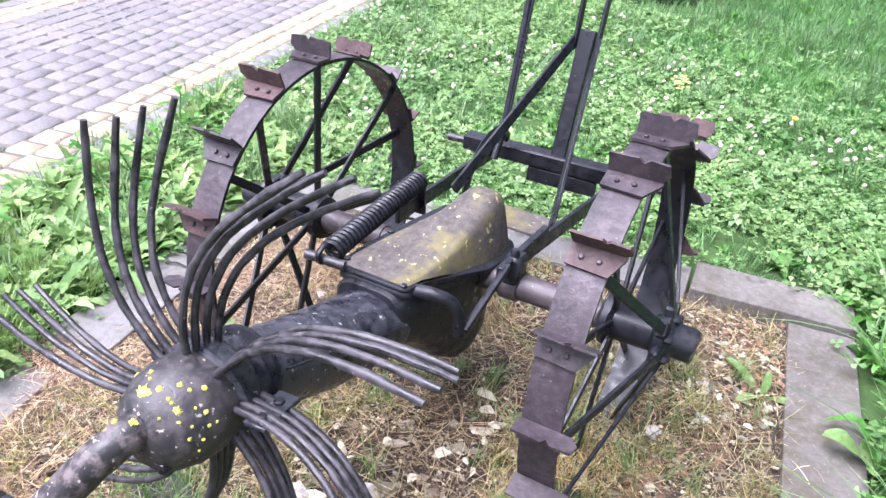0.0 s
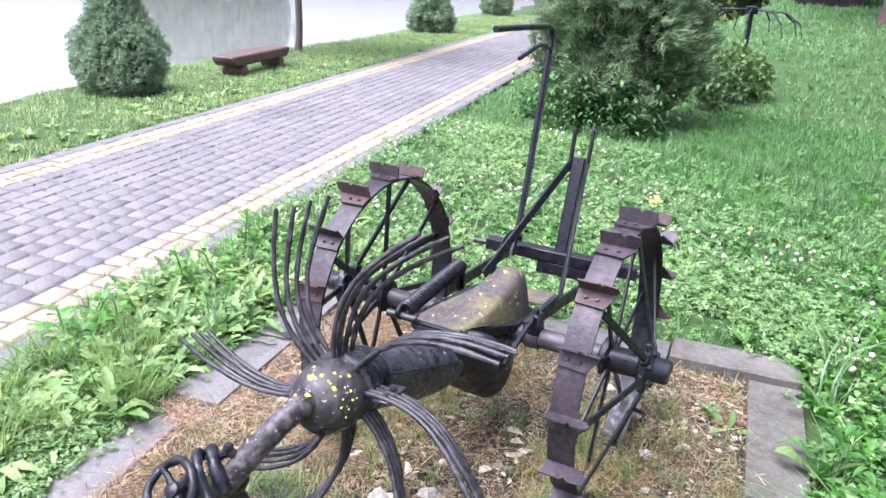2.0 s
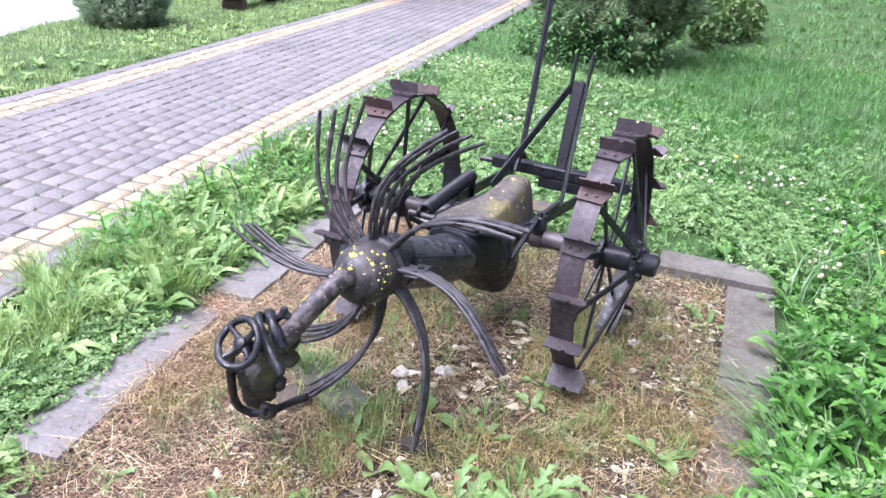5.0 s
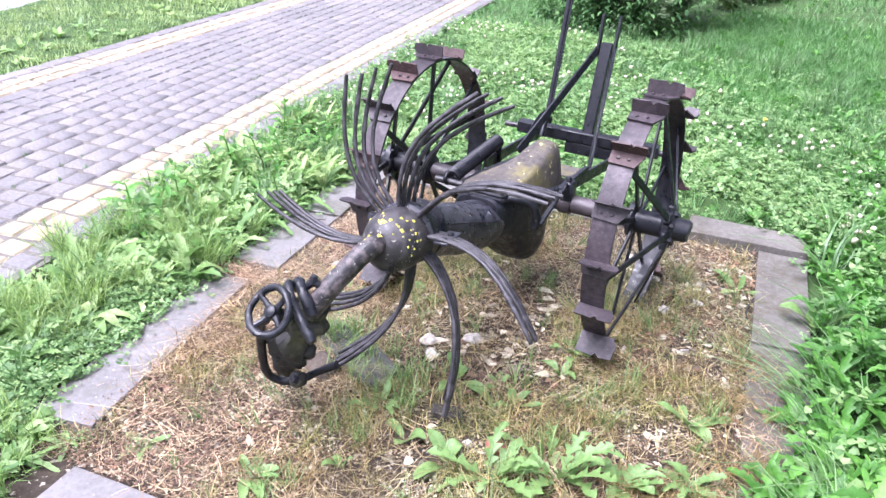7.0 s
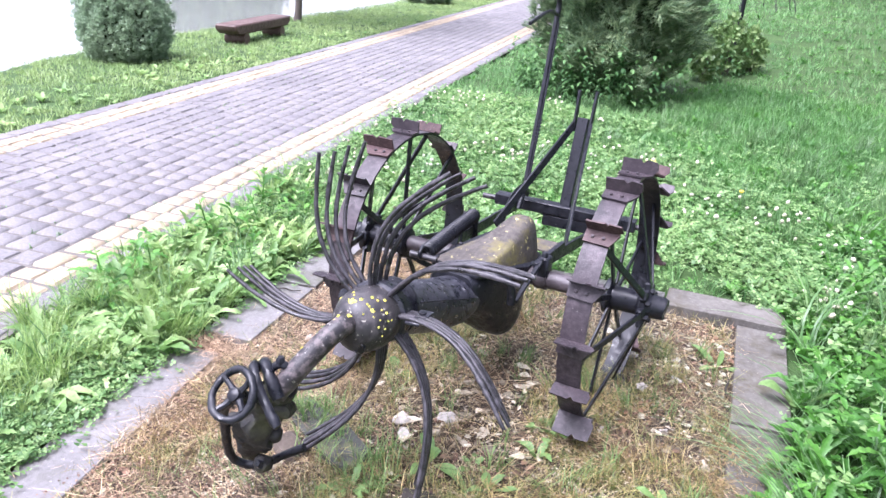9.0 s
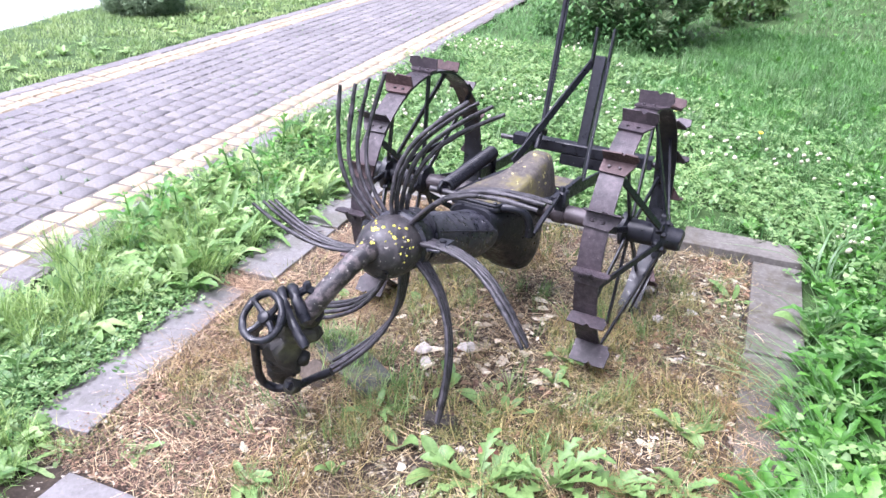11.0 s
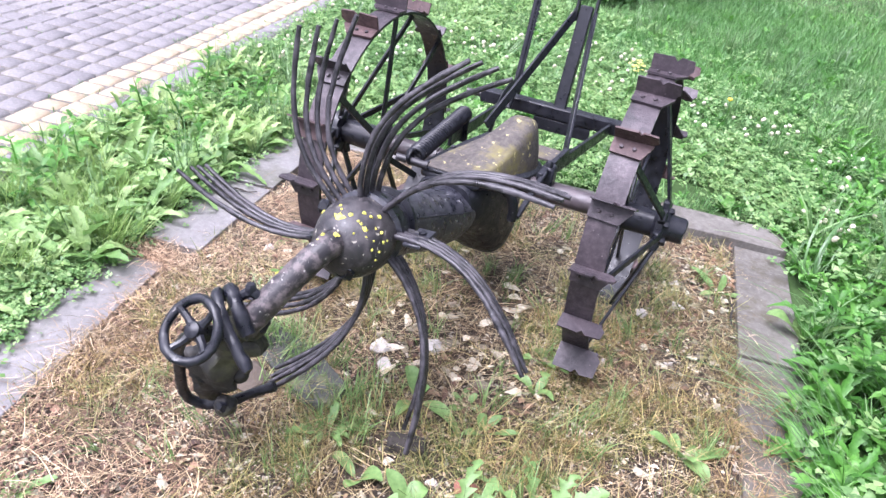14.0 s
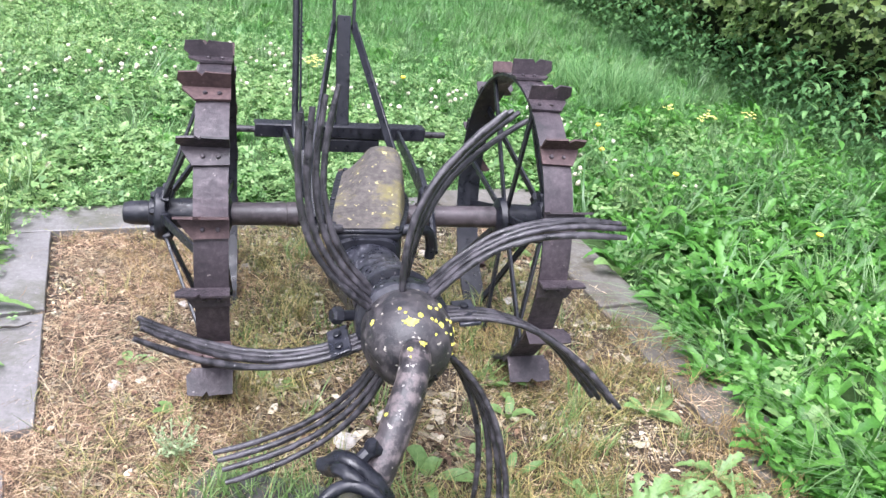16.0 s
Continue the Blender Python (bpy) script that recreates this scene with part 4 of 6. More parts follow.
def stalky(n, high, length, wide, tooth):
    """An upright weed: long leaves one above the other round a stalk."""
    out = [blade(high, 0.009, 0.12, 0.0, (0, 0))]
    for k in range(n):
        z = high * (0.05 + 0.85 * k / n)
        out.append(leaf(length * (1.05 - 0.5 * k / n) * rng.uniform(0.8, 1.15), wide * rng.uniform(0.8, 1.2), rng.uniform(0.5, 1.1), rng.uniform(0.3, 0.75), k * 2.4 + rng.uniform(-0.4, 0.4), tooth, z, 11 if tooth else 5))
    return joined(out)


def lobed_leaf(q, length, wide, rise, droop, turn, lobes, depth, fine=7):
    """A soft leaf: rib arching over and to one side, edge cut into uneven lobes that point back, surface waved."""
    n = fine * max(lobes, 2) + 3 if depth else 2 * fine - 1
    u = np.linspace(0, 1, n)
    body = np.sin(np.pi * np.clip((u - 0.1) / 0.9, 0, 1) ** 0.8) ** 0.7 * (u > 0.1) * (0.55 + 0.6 * u) + 0.05
    body[-1] = 0.015
    swing = q.uniform(-0.35, 0.35)
    x = length * u * math.cos(rise)
    y = length * swing * u ** 2
    z = length * (u * math.sin(rise) - droop * u ** 2.2)
    rows = []
    ph = q.uniform(0, 1)
    for i in range(n):
        for sd in (-1, 0, 1):
            cut = 1.0
            if depth and sd:
                saw = ((u[i] * lobes + ph + 0.18 * sd) % 1.0)
                cut = 1 - depth * (1 - saw) ** 0.6 * (u[i] < 0.9) * q.uniform(0.85, 1.1)
            w = sd * wide * body[i] * cut / 2
            rows.append((x[i] - (0.35 * abs(w) if depth else 0), y[i] + w, z[i] + 0.4 * abs(w) + 0.05 * abs(w) / wide * length * math.sin(9 * u[i] + sd * 1.3 + ph * 6)))
    v = np.array(rows)
    c, s = math.cos(turn), math.sin(turn)
    v = np.stack([v[:, 0] * c - v[:, 1] * s, v[:, 0] * s + v[:, 1] * c, v[:, 2]], 1)
    f = []
    for i in range(n - 1):
        for j in (0, 1):
            k = 3 * i + j
            f += [(k, k + 1, k + 4), (k, k + 4, k + 3)]
    return v, np.array(f)


def lobed_rosette(n, length, wide, lobes, depth, low=0.5, high=1.3):
    """A dandelion or dock plant: a whorl of cut leaves, arching up and outwards."""
    return joined([lobed_leaf(rng, length * rng.uniform(0.6, 1.1), wide * rng.uniform(0.75, 1.15), rng.uniform(low, high), rng.uniform(0.2, 0.7), k * 2.4 + rng.uniform(-0.5, 0.5), lobes, depth, 3) for k in range(n)])


GRASS = leafy("lawn_grass", (0.13, 0.24, 0.06), (0.22, 0.35, 0.1), (0.33, 0.45, 0.17))
DEEP_GREEN = leafy("deep_lawn_grass", (0.038, 0.135, 0.028), (0.08, 0.225, 0.055), (0.155, 0.33, 0.105), 0.38)
# paler, greyed copy of the grass, with the bank's haze in its colour
BANK = leafy("bank_grass", (0.15, 0.25, 0.085), (0.24, 0.36, 0.145), (0.35, 0.46, 0.22), 0.4)
# turf green, darkened to carry the shade of hedge and trees in its colour
SHADED_TURF = leafy("shaded_turf_grass", (0.07, 0.18, 0.062), (0.125, 0.275, 0.1), (0.22, 0.385, 0.165), 0.4, 0.55)
# long grass, its tone lowered for the hedge's shade on the right
GRASS_LONG = leafy("long_grass", (0.05, 0.125, 0.04), (0.1, 0.205, 0.078), (0.195, 0.315, 0.15), 0.35, 0.4)
CLOVER = leafy("clover_leaf", (0.08, 0.18, 0.058), (0.157, 0.295, 0.102), (0.285, 0.42, 0.19), 0.42)
CREEPER = leafy("creeping_leaf", (0.06, 0.145, 0.045), (0.125, 0.245, 0.082), (0.25, 0.38, 0.165), 0.35)
# shaded copy of the weed leaf: the right side's shade is in this colour
SHADED_WEED = leafy("shaded_weed_leaf", (0.034, 0.125, 0.017), (0.068, 0.21, 0.031), (0.135, 0.33, 0.068), 0.42)
DRY = leafy("dry_straw", (0.026, 0.015, 0.01), (0.18, 0.12, 0.07), (0.6, 0.495, 0.33), 0.15, 0.7, 2.2)
STRAW = leafy("pale_straw", (0.035, 0.018, 0.012), (0.245, 0.158, 0.103), (0.64, 0.515, 0.385), 0.15, 0.7, 3.0)
LITTER = leafy("dry_litter", (0.05, 0.03, 0.02), (0.2, 0.136, 0.088), (0.52, 0.43, 0.305), 0.1, 0.8, 2.2)
GOLDEN = leafy("golden_dead_grass", (0.065, 0.046, 0.02), (0.185, 0.128, 0.052), (0.37, 0.285, 0.135), 0.3, 0.7, 2.2)
DEAD_LEAF = leafy("dead_leaf", (0.05, 0.026, 0.02), (0.12, 0.066, 0.047), (0.26, 0.165, 0.115), 0.1, 0.75, 2.0)
YELLOWING = leafy("yellowing_grass", (0.045, 0.075, 0.019), (0.155, 0.18, 0.055), (0.46, 0.39, 0.175), 0.3)
PETAL = leafy("clover_flower", (0.42, 0.4, 0.32), (0.58, 0.56, 0.47), (0.74, 0.71, 0.64), 0.2, 0.8)
GOLD = leafy("yellow_flower", (0.75, 0.55, 0.03), (0.85, 0.66, 0.05), (0.9, 0.75, 0.1), 0.2, 0.8)
CHARLOCK = leafy("charlock_petal", (0.68, 0.65, 0.2), (0.76, 0.74, 0.28), (0.82, 0.8, 0.4), 0.3, 0.8)
STONE = leafy("pale_gravel", (0.04, 0.031, 0.024), (0.095, 0.077, 0.06), (0.24, 0.215, 0.18), 0.0, 0.9)
GRIT = leafy("limestone_grit", (0.16, 0.138, 0.11), (0.36, 0.325, 0.27), (0.62, 0.575, 0.505), 0.0, 0.9)
BED_WEED = leafy("bed_weed_leaf", (0.085, 0.165, 0.05), (0.14, 0.25, 0.08), (0.24, 0.35, 0.145), 0.35)
# lit copy of the weed leaf, brightened for the open left side
LIT_WEED = leafy("lit_weed_leaf", (0.125, 0.245, 0.078), (0.235, 0.385, 0.14), (0.41, 0.545, 0.265), 0.45)
CHIP = leafy("limestone_chip", (0.075, 0.067, 0.05), (0.185, 0.17, 0.133), (0.52, 0.495, 0.425), 0.0, 0.9)

short = [tuft(8, 0.085, 0.0045, 0.03, 0.8) for _ in range(6)]
tall = [tuft(9, 0.28, 0.0075, 0.03, 1.2, 3) for _ in range(6)]
fine_clump = [tuft(46, 0.27, 0.0045, 0.06, 1.0, 3) for _ in range(4)]
wide_far = [tuft(10, 0.075, 0.012, 0.07, 1.0, 1) for _ in range(6)]
clumps = [clover_clump(10, 0.09, 0.055, 0.0175) for _ in range(8)]
low_clumps = [clover_clump(9, 0.045, 0.05, 0.018) for _ in range(6)]
big_clumps = [clover_clump(9, 0.15, 0.065, 0.03) for _ in range(6)]
docks = [lobed_rosette(7, 0.26, 0.074, 5, 0.62) for _ in range(4)] + [lobed_rosette(6, 0.25, 0.064, 4, 0.45, 0.6, 1.35) for _ in range(3)] + [lobed_rosette(8, 0.22, 0.055, 3, 0.0) for _ in range(2)]
low_docks = [lobed_rosette(7, 0.15, 0.045, 4, 0.55, 0.3, 1.0) for _ in range(4)]
arching = [joined([blade(rng.uniform(0.25, 0.48), 0.0105, rng.uniform(0.5, 1.3), rng.uniform(0, 6.28), rng.uniform(-0.03, 0.03, 2), 5) for _ in range(7)]) for _ in range(6)]
herbs = [rosette(6, 0.12, 0.036, 0.0, 1.1) for _ in range(5)]
stalks = [stalky(10, 0.26, 0.19, 0.04, 0.45) for _ in range(4)] + [stalky(11, 0.3, 0.13, 0.026, 0.0) for _ in range(2)]

# lawn behind and beside the bed
p = field(10500, -4.2, 4.2, 0.9, 7.5, lawn)
scatter("lawn_grass", short, p, rng.uniform(0.6, 1.5, len(p)), SHADED_TURF, "short bright green lawn grass", "grass", 0.25)
p = np.r_[field(260, -2.6, -0.9, -2.3, 3.2, lawn), field(420, 1.2, 4.2, -2.8, 1.8, rough_side)]
scatter("meadow_grass", tall, p, rng.uniform(0.4, 1.0, len(p)), GRASS_LONG, "long soft meadow grass beside the bed", "grass", 0.3)
scatter("grass_tussock", fine_clump, field(90, -1.85, -1.05, -1.6, -0.45, lawn), rng.uniform(0.55, 0.95, 90), GRASS, "bright green tussock of fine grass", "grass", 0.25)
p = np.r_[field(30, -2.2, -1.2, -0.7, 1.6, lawn), field(70, 1.35, 3.4, -2.6, 1.8, rough_side), field(100, -2.4, 3.2, 2.2, 6.5, lawn), field(110, 1.2, 3.8, 1.4, 6.5, lawn)]
scatter("grass_clump", fine_clump, p, rng.uniform(0.6, 1.15, len(p)), GRASS_LONG, "thick clumps of fine green grass", "grass", 0.2)
p = field(34000, -14, -3.5, -1.5, 27, lambda x, y: lawn(x, y) & (x < -4.4 + edge_x(y)))
scatter("bank_grass", wide_far, p, rng.uniform(0.6, 1.25, len(p)), BANK, "grass on the strip along the pond", "grass")
p = field(420, -7.5, -4.3, -1.5, 9, lambda x, y: lawn(x, y) & (x < -4.5 + edge_x(y)) & (x > -5.6 + edge_x(y)))
scatter("bank_weeds", herbs, p, rng.uniform(0.7, 1.4, len(p)), LIT_WEED, "broad weeds along the path's far edge", "weeds")
p = field(13000, -5, 8, 7.0, 34, lawn)
scatter("far_grass", wide_far, p, rng.uniform(0.7, 1.4, len(p)) * (1 + p[:, 1] * 0.03), SHADED_TURF, "mown green lawn stretching back", "grass")

# rough grass, thicker towards the hedge, whose missing shadow its dark tone replaces
p = field(2600, 0.2, 4.6, 6.2, 17, lambda x, y: lawn(x, y) & (rng.random(len(x)) < np.clip((x - 0.1) / 3.0 + (y - 9) * 0.04, 0, 1)))
scatter("rough_grass", tall, p, rng.uniform(0.35, 0.8, len(p)), GRASS_LONG, "rough grass up the slope, its dark tone standing in for hedge shade", "grass", 0.3)

p = field(7500, -0.8, 4.2, 1.4, 8.5, lambda x, y: lawn(x, y) & (y + 0.85 * x > np.where(x > 1.0, 2.6, 3.6)))
scatter("deep_grass", short, p, rng.uniform(0.9, 1.7, len(p)), DEEP_GREEN, "soft deep green grass on the lawn", "grass", 0.3)

# clover, small herbs and flowers
p = field(8400, -3.4, 3.4, 0.95, 5.2, lawn)
p = p[patchy(p[:, 0], p[:, 1], 1.3, -0.06, 2.0) | (rng.random(len(p)) < 0.22)]
p = p[rng.random(len(p)) < np.where(p[:, 0] > 1.0 + 0.1 * p[:, 1], 0.32, 1.0)]
p = p[(p[:, 1] + 0.85 * p[:, 0] < 3.9 + rng.normal(0, 0.15, len(p))) | (p[:, 0] < -0.7) | (rng.random(len(p)) < 0.12)]
scatter("clover_patch", clumps, p, rng.uniform(0.65, 1.4, len(p)), CLOVER, "dense low green clover", "clover")
p = np.r_[field(700, -3.4, 3.4, 0.95, 5.0, lawn), field(260, -3.4, 4.4, 5.0, 9.0, lawn), field(160, -1.5, 4.5, 9.0, 15.0, lawn)]
scatter("small_herbs", herbs, p, rng.uniform(0.5, 1.4, len(p)), SHADED_WEED, "small broad-leaved herbs among the clover", "weeds", 0.2)
p = np.r_[field(130, -2.6, -1.0, -2.3, 3.0, lawn), field(200, 1.2, 4.0, -2.6, 1.6, rough_side), field(260, 1.1, 3.0, 0.9, 2.4, lawn)]
scatter("tall_clover", big_clumps, p, rng.uniform(0.6, 1.2, len(p)), CLOVER, "leafy green clover beside the kerb", "clover")
p = field(2400, -1.9, 1.9, -2.3, 1.6, lambda x, y: in_bed(x, y, 0.3) & ~in_bed(x, y, 0.19) & ((x < 0.6) | (y < -0.5)))
p = p[patchy(p[:, 0], p[:, 1], 1.7, -0.08, 12.0)]
p[:, 2] = -0.004
q = field(1500, -1.8, -0.7, -2.2, 1.2, lambda x, y: in_bed(x, y, 0.45) & ~in_bed(x, y, 0.22) & (x < 0))
q[:, 2] = -0.012
r_ = field(2600, -1.5, -0.5, -2.2, -0.6, lambda x, y: (x < -1.03 - 0.25 * (y + 0.9)) & (x > -1.5 - 0.2 * (y + 0.9)))
r_[:, 2] = -0.012
p = np.r_[p, q, r_]
scatter("creeping_leaves", low_clumps, p, rng.uniform(0.5, 1.1, len(p)), CREEPER, "small round leaves creeping over the slab edge", "weeds")
p = field(1300, -3.2, 3.6, 1.1, 5.4, lambda x, y: lawn(x, y) & (x < 1.9 + 0.2 * y))
p = p[patchy(p[:, 0], p[:, 1], 0.9, -0.02, 7.0)]
p = p[p[:, 1] + 0.85 * p[:, 0] < 3.75]
p[:, 2] += rng.uniform(0.08, 0.15, len(p))
scatter("clover_flower", [ico(0.0145, 0.16) for _ in range(3)], p, rng.uniform(0.6, 1.25, len(p)), PETAL, "white round clover flower heads", "flower")

# dead straw, yellowing tufts and gravel in the bed
inside = lambda x, y: in_bed(x, y, -0.01)
lying = []
for _ in range(10):
    v, f = blade(rng.uniform(0.04, 0.14), rng.uniform(0.0013, 0.0026), rng.uniform(0.1, 0.9), 0.0, (0, 0))
    lying.append((np.stack([v[:, 2], v[:, 0] * 0.6 + v[:, 1], 0.004 + 0.12 * v[:, 2] * rng.uniform(-0.15, 1.4)], 1), f))
p = field(66000, -1.4, 1.5, -2.2, 1.1, inside, -0.022)
p = p[rng.random(len(p)) < np.where(p[:, 0] < -0.3 - 0.2 * p[:, 1], 1.0, np.where(patchy(p[:, 0], p[:, 1], 1.6, -0.1, 5.0), 0.75, 0.35)) * np.where(patchy(p[:, 0], p[:, 1], 5.0, -0.1, 3.0), 1.0, 0.3)]
left_side = p[:, 0] < -0.3 - 0.2 * p[:, 1] + rng.normal(0, 0.08, len(p))
q = field(72000, -1.4, 0.1, -2.2, 1.1, lambda x, y: in_bed(x, y, 0.0) & (x < -0.34 - 0.2 * y + rng.normal(0, 0.09, len(x))), -0.016)
q = q[(patchy(q[:, 0], q[:, 1], 3.2, -0.15, 33.0) & patchy(q[:, 0], q[:, 1], 9.0, -0.3, 36.0)) | (rng.random(len(q)) < 0.22)]
q = q[rng.random(len(q)) < np.interp(q[:, 1], [-1.4, -0.7], [0.4, 1.0])]
q[:, 2] += rng.uniform(-0.006, 0.008, len(q))
scatter("pale_straw", lying, q, rng.uniform(0.25, 0.95, len(q)), STRAW, "thick mat of pale pinkish dead straw", "straw", 0.5)
p = p[~left_side | (rng.random(len(p)) < 0.5)]
scatter("dry_straw", lying, p, rng.uniform(0.6, 1.3, len(p)), DRY, "matted dead straw lying over the gravel", "straw", 0.5)
p = field(1700, -1.6, 1.6, -2.2, 1.2, lambda x, y: in_bed(x, y, 0.2) & ~in_bed(x, y, 0.0), 0.003)
p = p[rng.random(len(p)) < 0.4]
gap = np.c_[rng.normal(-0.9, 0.07, 900), rng.normal(-0.73, 0.035, 900), rng.uniform(-0.02, 0.012, 900)]
edge = np.c_[rng.normal(-0.74, 0.025, 500), np.zeros(500), np.full(500, 0.004)]
edge[:, 1] = rng.uniform(-1.5, -0.75, 500)
edge[:, 0] -= 0.27 * (edge[:, 1] + 1.05)
over = field(4600, 0.9, 1.5, -2.0, 0.3, lambda x, y: (bed_uv(x, y)[0] > -0.17) & (bed_uv(x, y)[0] < 0.03) & (rng.random(len(x)) < np.clip((bed_uv(x, y)[1] - 0.7), 0, 1)), 0.004)
p = np.r_[p, gap, edge, over]
scatter("stray_straw", lying, p, rng.uniform(0.4, 1.0, len(p)), STRAW, "stray straw lying on the slabs", "straw", 0.1)
crumb = [joined([leaf(0.03, 0.018, 0.2, 0.4, 0.0, 0, 0.004, 4, rng.uniform(-0.6, 0.9))]) for _ in range(4)]
p = field(15000, -1.4, 1.5, -2.2, 1.1, inside, -0.014)
p = p[rng.random(len(p)) < np.where(p[:, 0] < -0.25 - 0.2 * p[:, 1], 0.85, 0.4)]
scatter("dry_litter", crumb, p, rng.uniform(0.2, 0.62, len(p)), LITTER, "pale crumbled straw and leaf litter", "litter", 0.5)
p = field(9000, -1.4, 1.5, -2.2, 1.1, inside, -0.018)
p = p[patchy(p[:, 0], p[:, 1], 1.9, 0.08, 15.0) & ((p[:, 0] > -0.3 - 0.2 * p[:, 1]) | (rng.random(len(p)) < 0.35))]
q = field(17000, -1.4, 0.3, -2.2, 1.1, lambda x, y: in_bed(x, y, 0.0) & (x < -0.2 - 0.2 * y), -0.012)
q = np.r_[q, field(9000, -1.2, 0.1, -2.2, -1.0, lambda x, y: in_bed(x, y, 0.0) & (x < -0.35 - 0.25 * (y + 1.0)), -0.01)]
q[:, 2] += rng.uniform(-0.004, 0.008, len(q))
scatter("crumbled_leaves", crumb, q, rng.uniform(0.12, 0.45, len(q)), DEAD_LEAF, "fine red-brown leaf crumbs among the straw", "leaves", 0.5)
scatter("dead_leaves", crumb, p, rng.uniform(0.5, 1.3, len(p)), DEAD_LEAF, "red-brown crumbled dead leaves", "leaves", 0.4)
p = field(7600, -1.4, 1.5, -2.2, 1.1, inside, -0.03)
p = p[patchy(p[:, 0], p[:, 1], 2.4, 0.06, 9.0) | (rng.random(len(p)) < 0.12)]
p = p[(p[:, 0] > -0.42 - 0.2 * p[:, 1]) | (rng.random(len(p)) < np.where(p[:, 1] < -0.9, 0.4, 0.15))]
scatter("yellow_tuft", [tuft(11, 0.095, 0.0026, 0.03, 1.4, 3) for _ in range(6)], p, rng.uniform(0.4, 1.15, len(p)), YELLOWING, "thin yellowing grass tufts in the gravel", "grass", 0.35)
p = field(6000, -1.4, 1.5, -2.2, 1.1, inside, -0.026)
p[:, 2] += rng.uniform(-0.004, 0.006, len(p))
bed_green = field(250, -0.5, 1.4, -2.1, 0.6, inside, -0.03)
bed_green = bed_green[patchy(bed_green[:, 0], bed_green[:, 1], 2.2, 0.0, 61.0) | (rng.random(len(bed_green)) < 0.25)]
wisps = np.c_[rng.uniform(-0.42, 0.22, 46), np.zeros(46), np.full(46, -0.03)]
wisps[:, 1] = -0.95 - 0.38 * (wisps[:, 0] + 0.1) + rng.normal(0, 0.075, 46)
bed_green = np.r_[bed_green, wisps]
scatter("bed_grass", [tuft(13, 0.15, 0.0034, 0.025, 0.9, 3) for _ in range(6)], bed_green, rng.uniform(0.5, 1.15, len(bed_green)), BED_WEED, "thin green grass tufts growing in the gravel", "grass", 0.2)
scatter("gravel", [ico(0.011, 0.2, 0.6) for _ in range(6)], p, np.clip(rng.gamma(2.0, 0.3, len(p)) * 0.6 + 0.2, 0, 0.85), STONE, "loose pale gravel stones", "gravel", 0.0, smooth=False)
p = field(23000, -1.4, 1.5, -2.2, 1.1, inside, -0.015)
near_heap = (p[:, 0] - 0.82) ** 2 / 0.12 + (p[:, 1] - 0.35) ** 2 / 0.3 < 1
under = (p[:, 0] - 0.15) ** 2 / 0.3 + (p[:, 1] + 0.35) ** 2 / 0.2 < 1
p = p[rng.random(len(p)) < np.where(near_heap, 0.95, np.where(under, 0.42, 0.3)) * np.where(patchy(p[:, 0], p[:, 1], 3.0, -0.1, 21.0), 1.0, 0.25)]
scatter("limestone_chips", [chip(0.013) for _ in range(8)], p, np.clip(rng.gamma(1.0, 0.42, len(p)), 0, 1.7) * np.where((p[:, 0] - 0.15) ** 2 / 0.3 + (p[:, 1] + 0.35) ** 2 / 0.2 < 1, 1.2, 0.75) + 0.2, CHIP, "broken pale limestone chips", "gravel", 0.15, smooth=False)

p = field(30000, -0.5, 1.5, -2.2, 1.1, inside, -0.016)
p = p[patchy(p[:, 0], p[:, 1], 2.6, 0.12, 71.0) & patchy(p[:, 0], p[:, 1], 8.0, -0.1, 72.0)]
p[:, 2] += rng.uniform(-0.003, 0.006, len(p))
scatter("grit", [chip(0.013) for _ in range(5)], p, rng.uniform(0.14, 0.36, len(p)), GRIT, "fine pale limestone grit", "gravel", 0.1, smooth=False)
long_ones = []
for _ in range(10):
    v, f = blade(rng.uniform(0.1, 0.2), rng.uniform(0.0012, 0.002), rng.uniform(0.1, 0.6), 0.0, (0, 0), 4)
    long_ones.append((np.stack([v[:, 2], v[:, 0] * 0.5 + v[:, 1], 0.006 + 0.05 * v[:, 2] * rng.uniform(0.2, 2.0)], 1), f))
p = field(6500, -0.6, 1.5, -2.2, 1.1, inside, -0.014)
p[:, 2] += rng.uniform(0, 0.012, len(p))
scatter("long_straw", long_ones, p, rng.uniform(0.6, 1.2, len(p)), DRY, "long thin dead stalks lying across the bed", "straw", 0.4)

p = field(2600, -1.4, 1.5, -2.2, 1.1, inside, -0.028)
p = p[patchy(p[:, 0], p[:, 1], 2.0, 0.05, 51.0) | ((p[:, 0] > 0.85) & (rng.random(len(p)) < 0.5))]
p = np.r_[p, field(420, 0.9, 1.5, -2.0, 0.2, lambda x, y: (bed_uv(x, y)[0] > -0.1) & (bed_uv(x, y)[0] < 0.05) & (bed_uv(x, y)[1] > 1.0), 0.0)]
scatter("dead_tuft", [tuft(14, 0.1, 0.002, 0.03, 1.7, 3) for _ in range(6)], p, rng.uniform(0.5, 1.1, len(p)), GOLDEN, "golden dead grass tufts in the bed", "grass", 0.5)

p = np.c_[rng.normal(2.35, 0.22, 60), rng.normal(3.25, 0.25, 60), np.full(60, -0.02)]
scatter("tall_grass", fine_clump, p, rng.uniform(0.8, 1.4, 60), SHADED_TURF, "tall soft pale green grass on the lawn", "grass", 0.2)

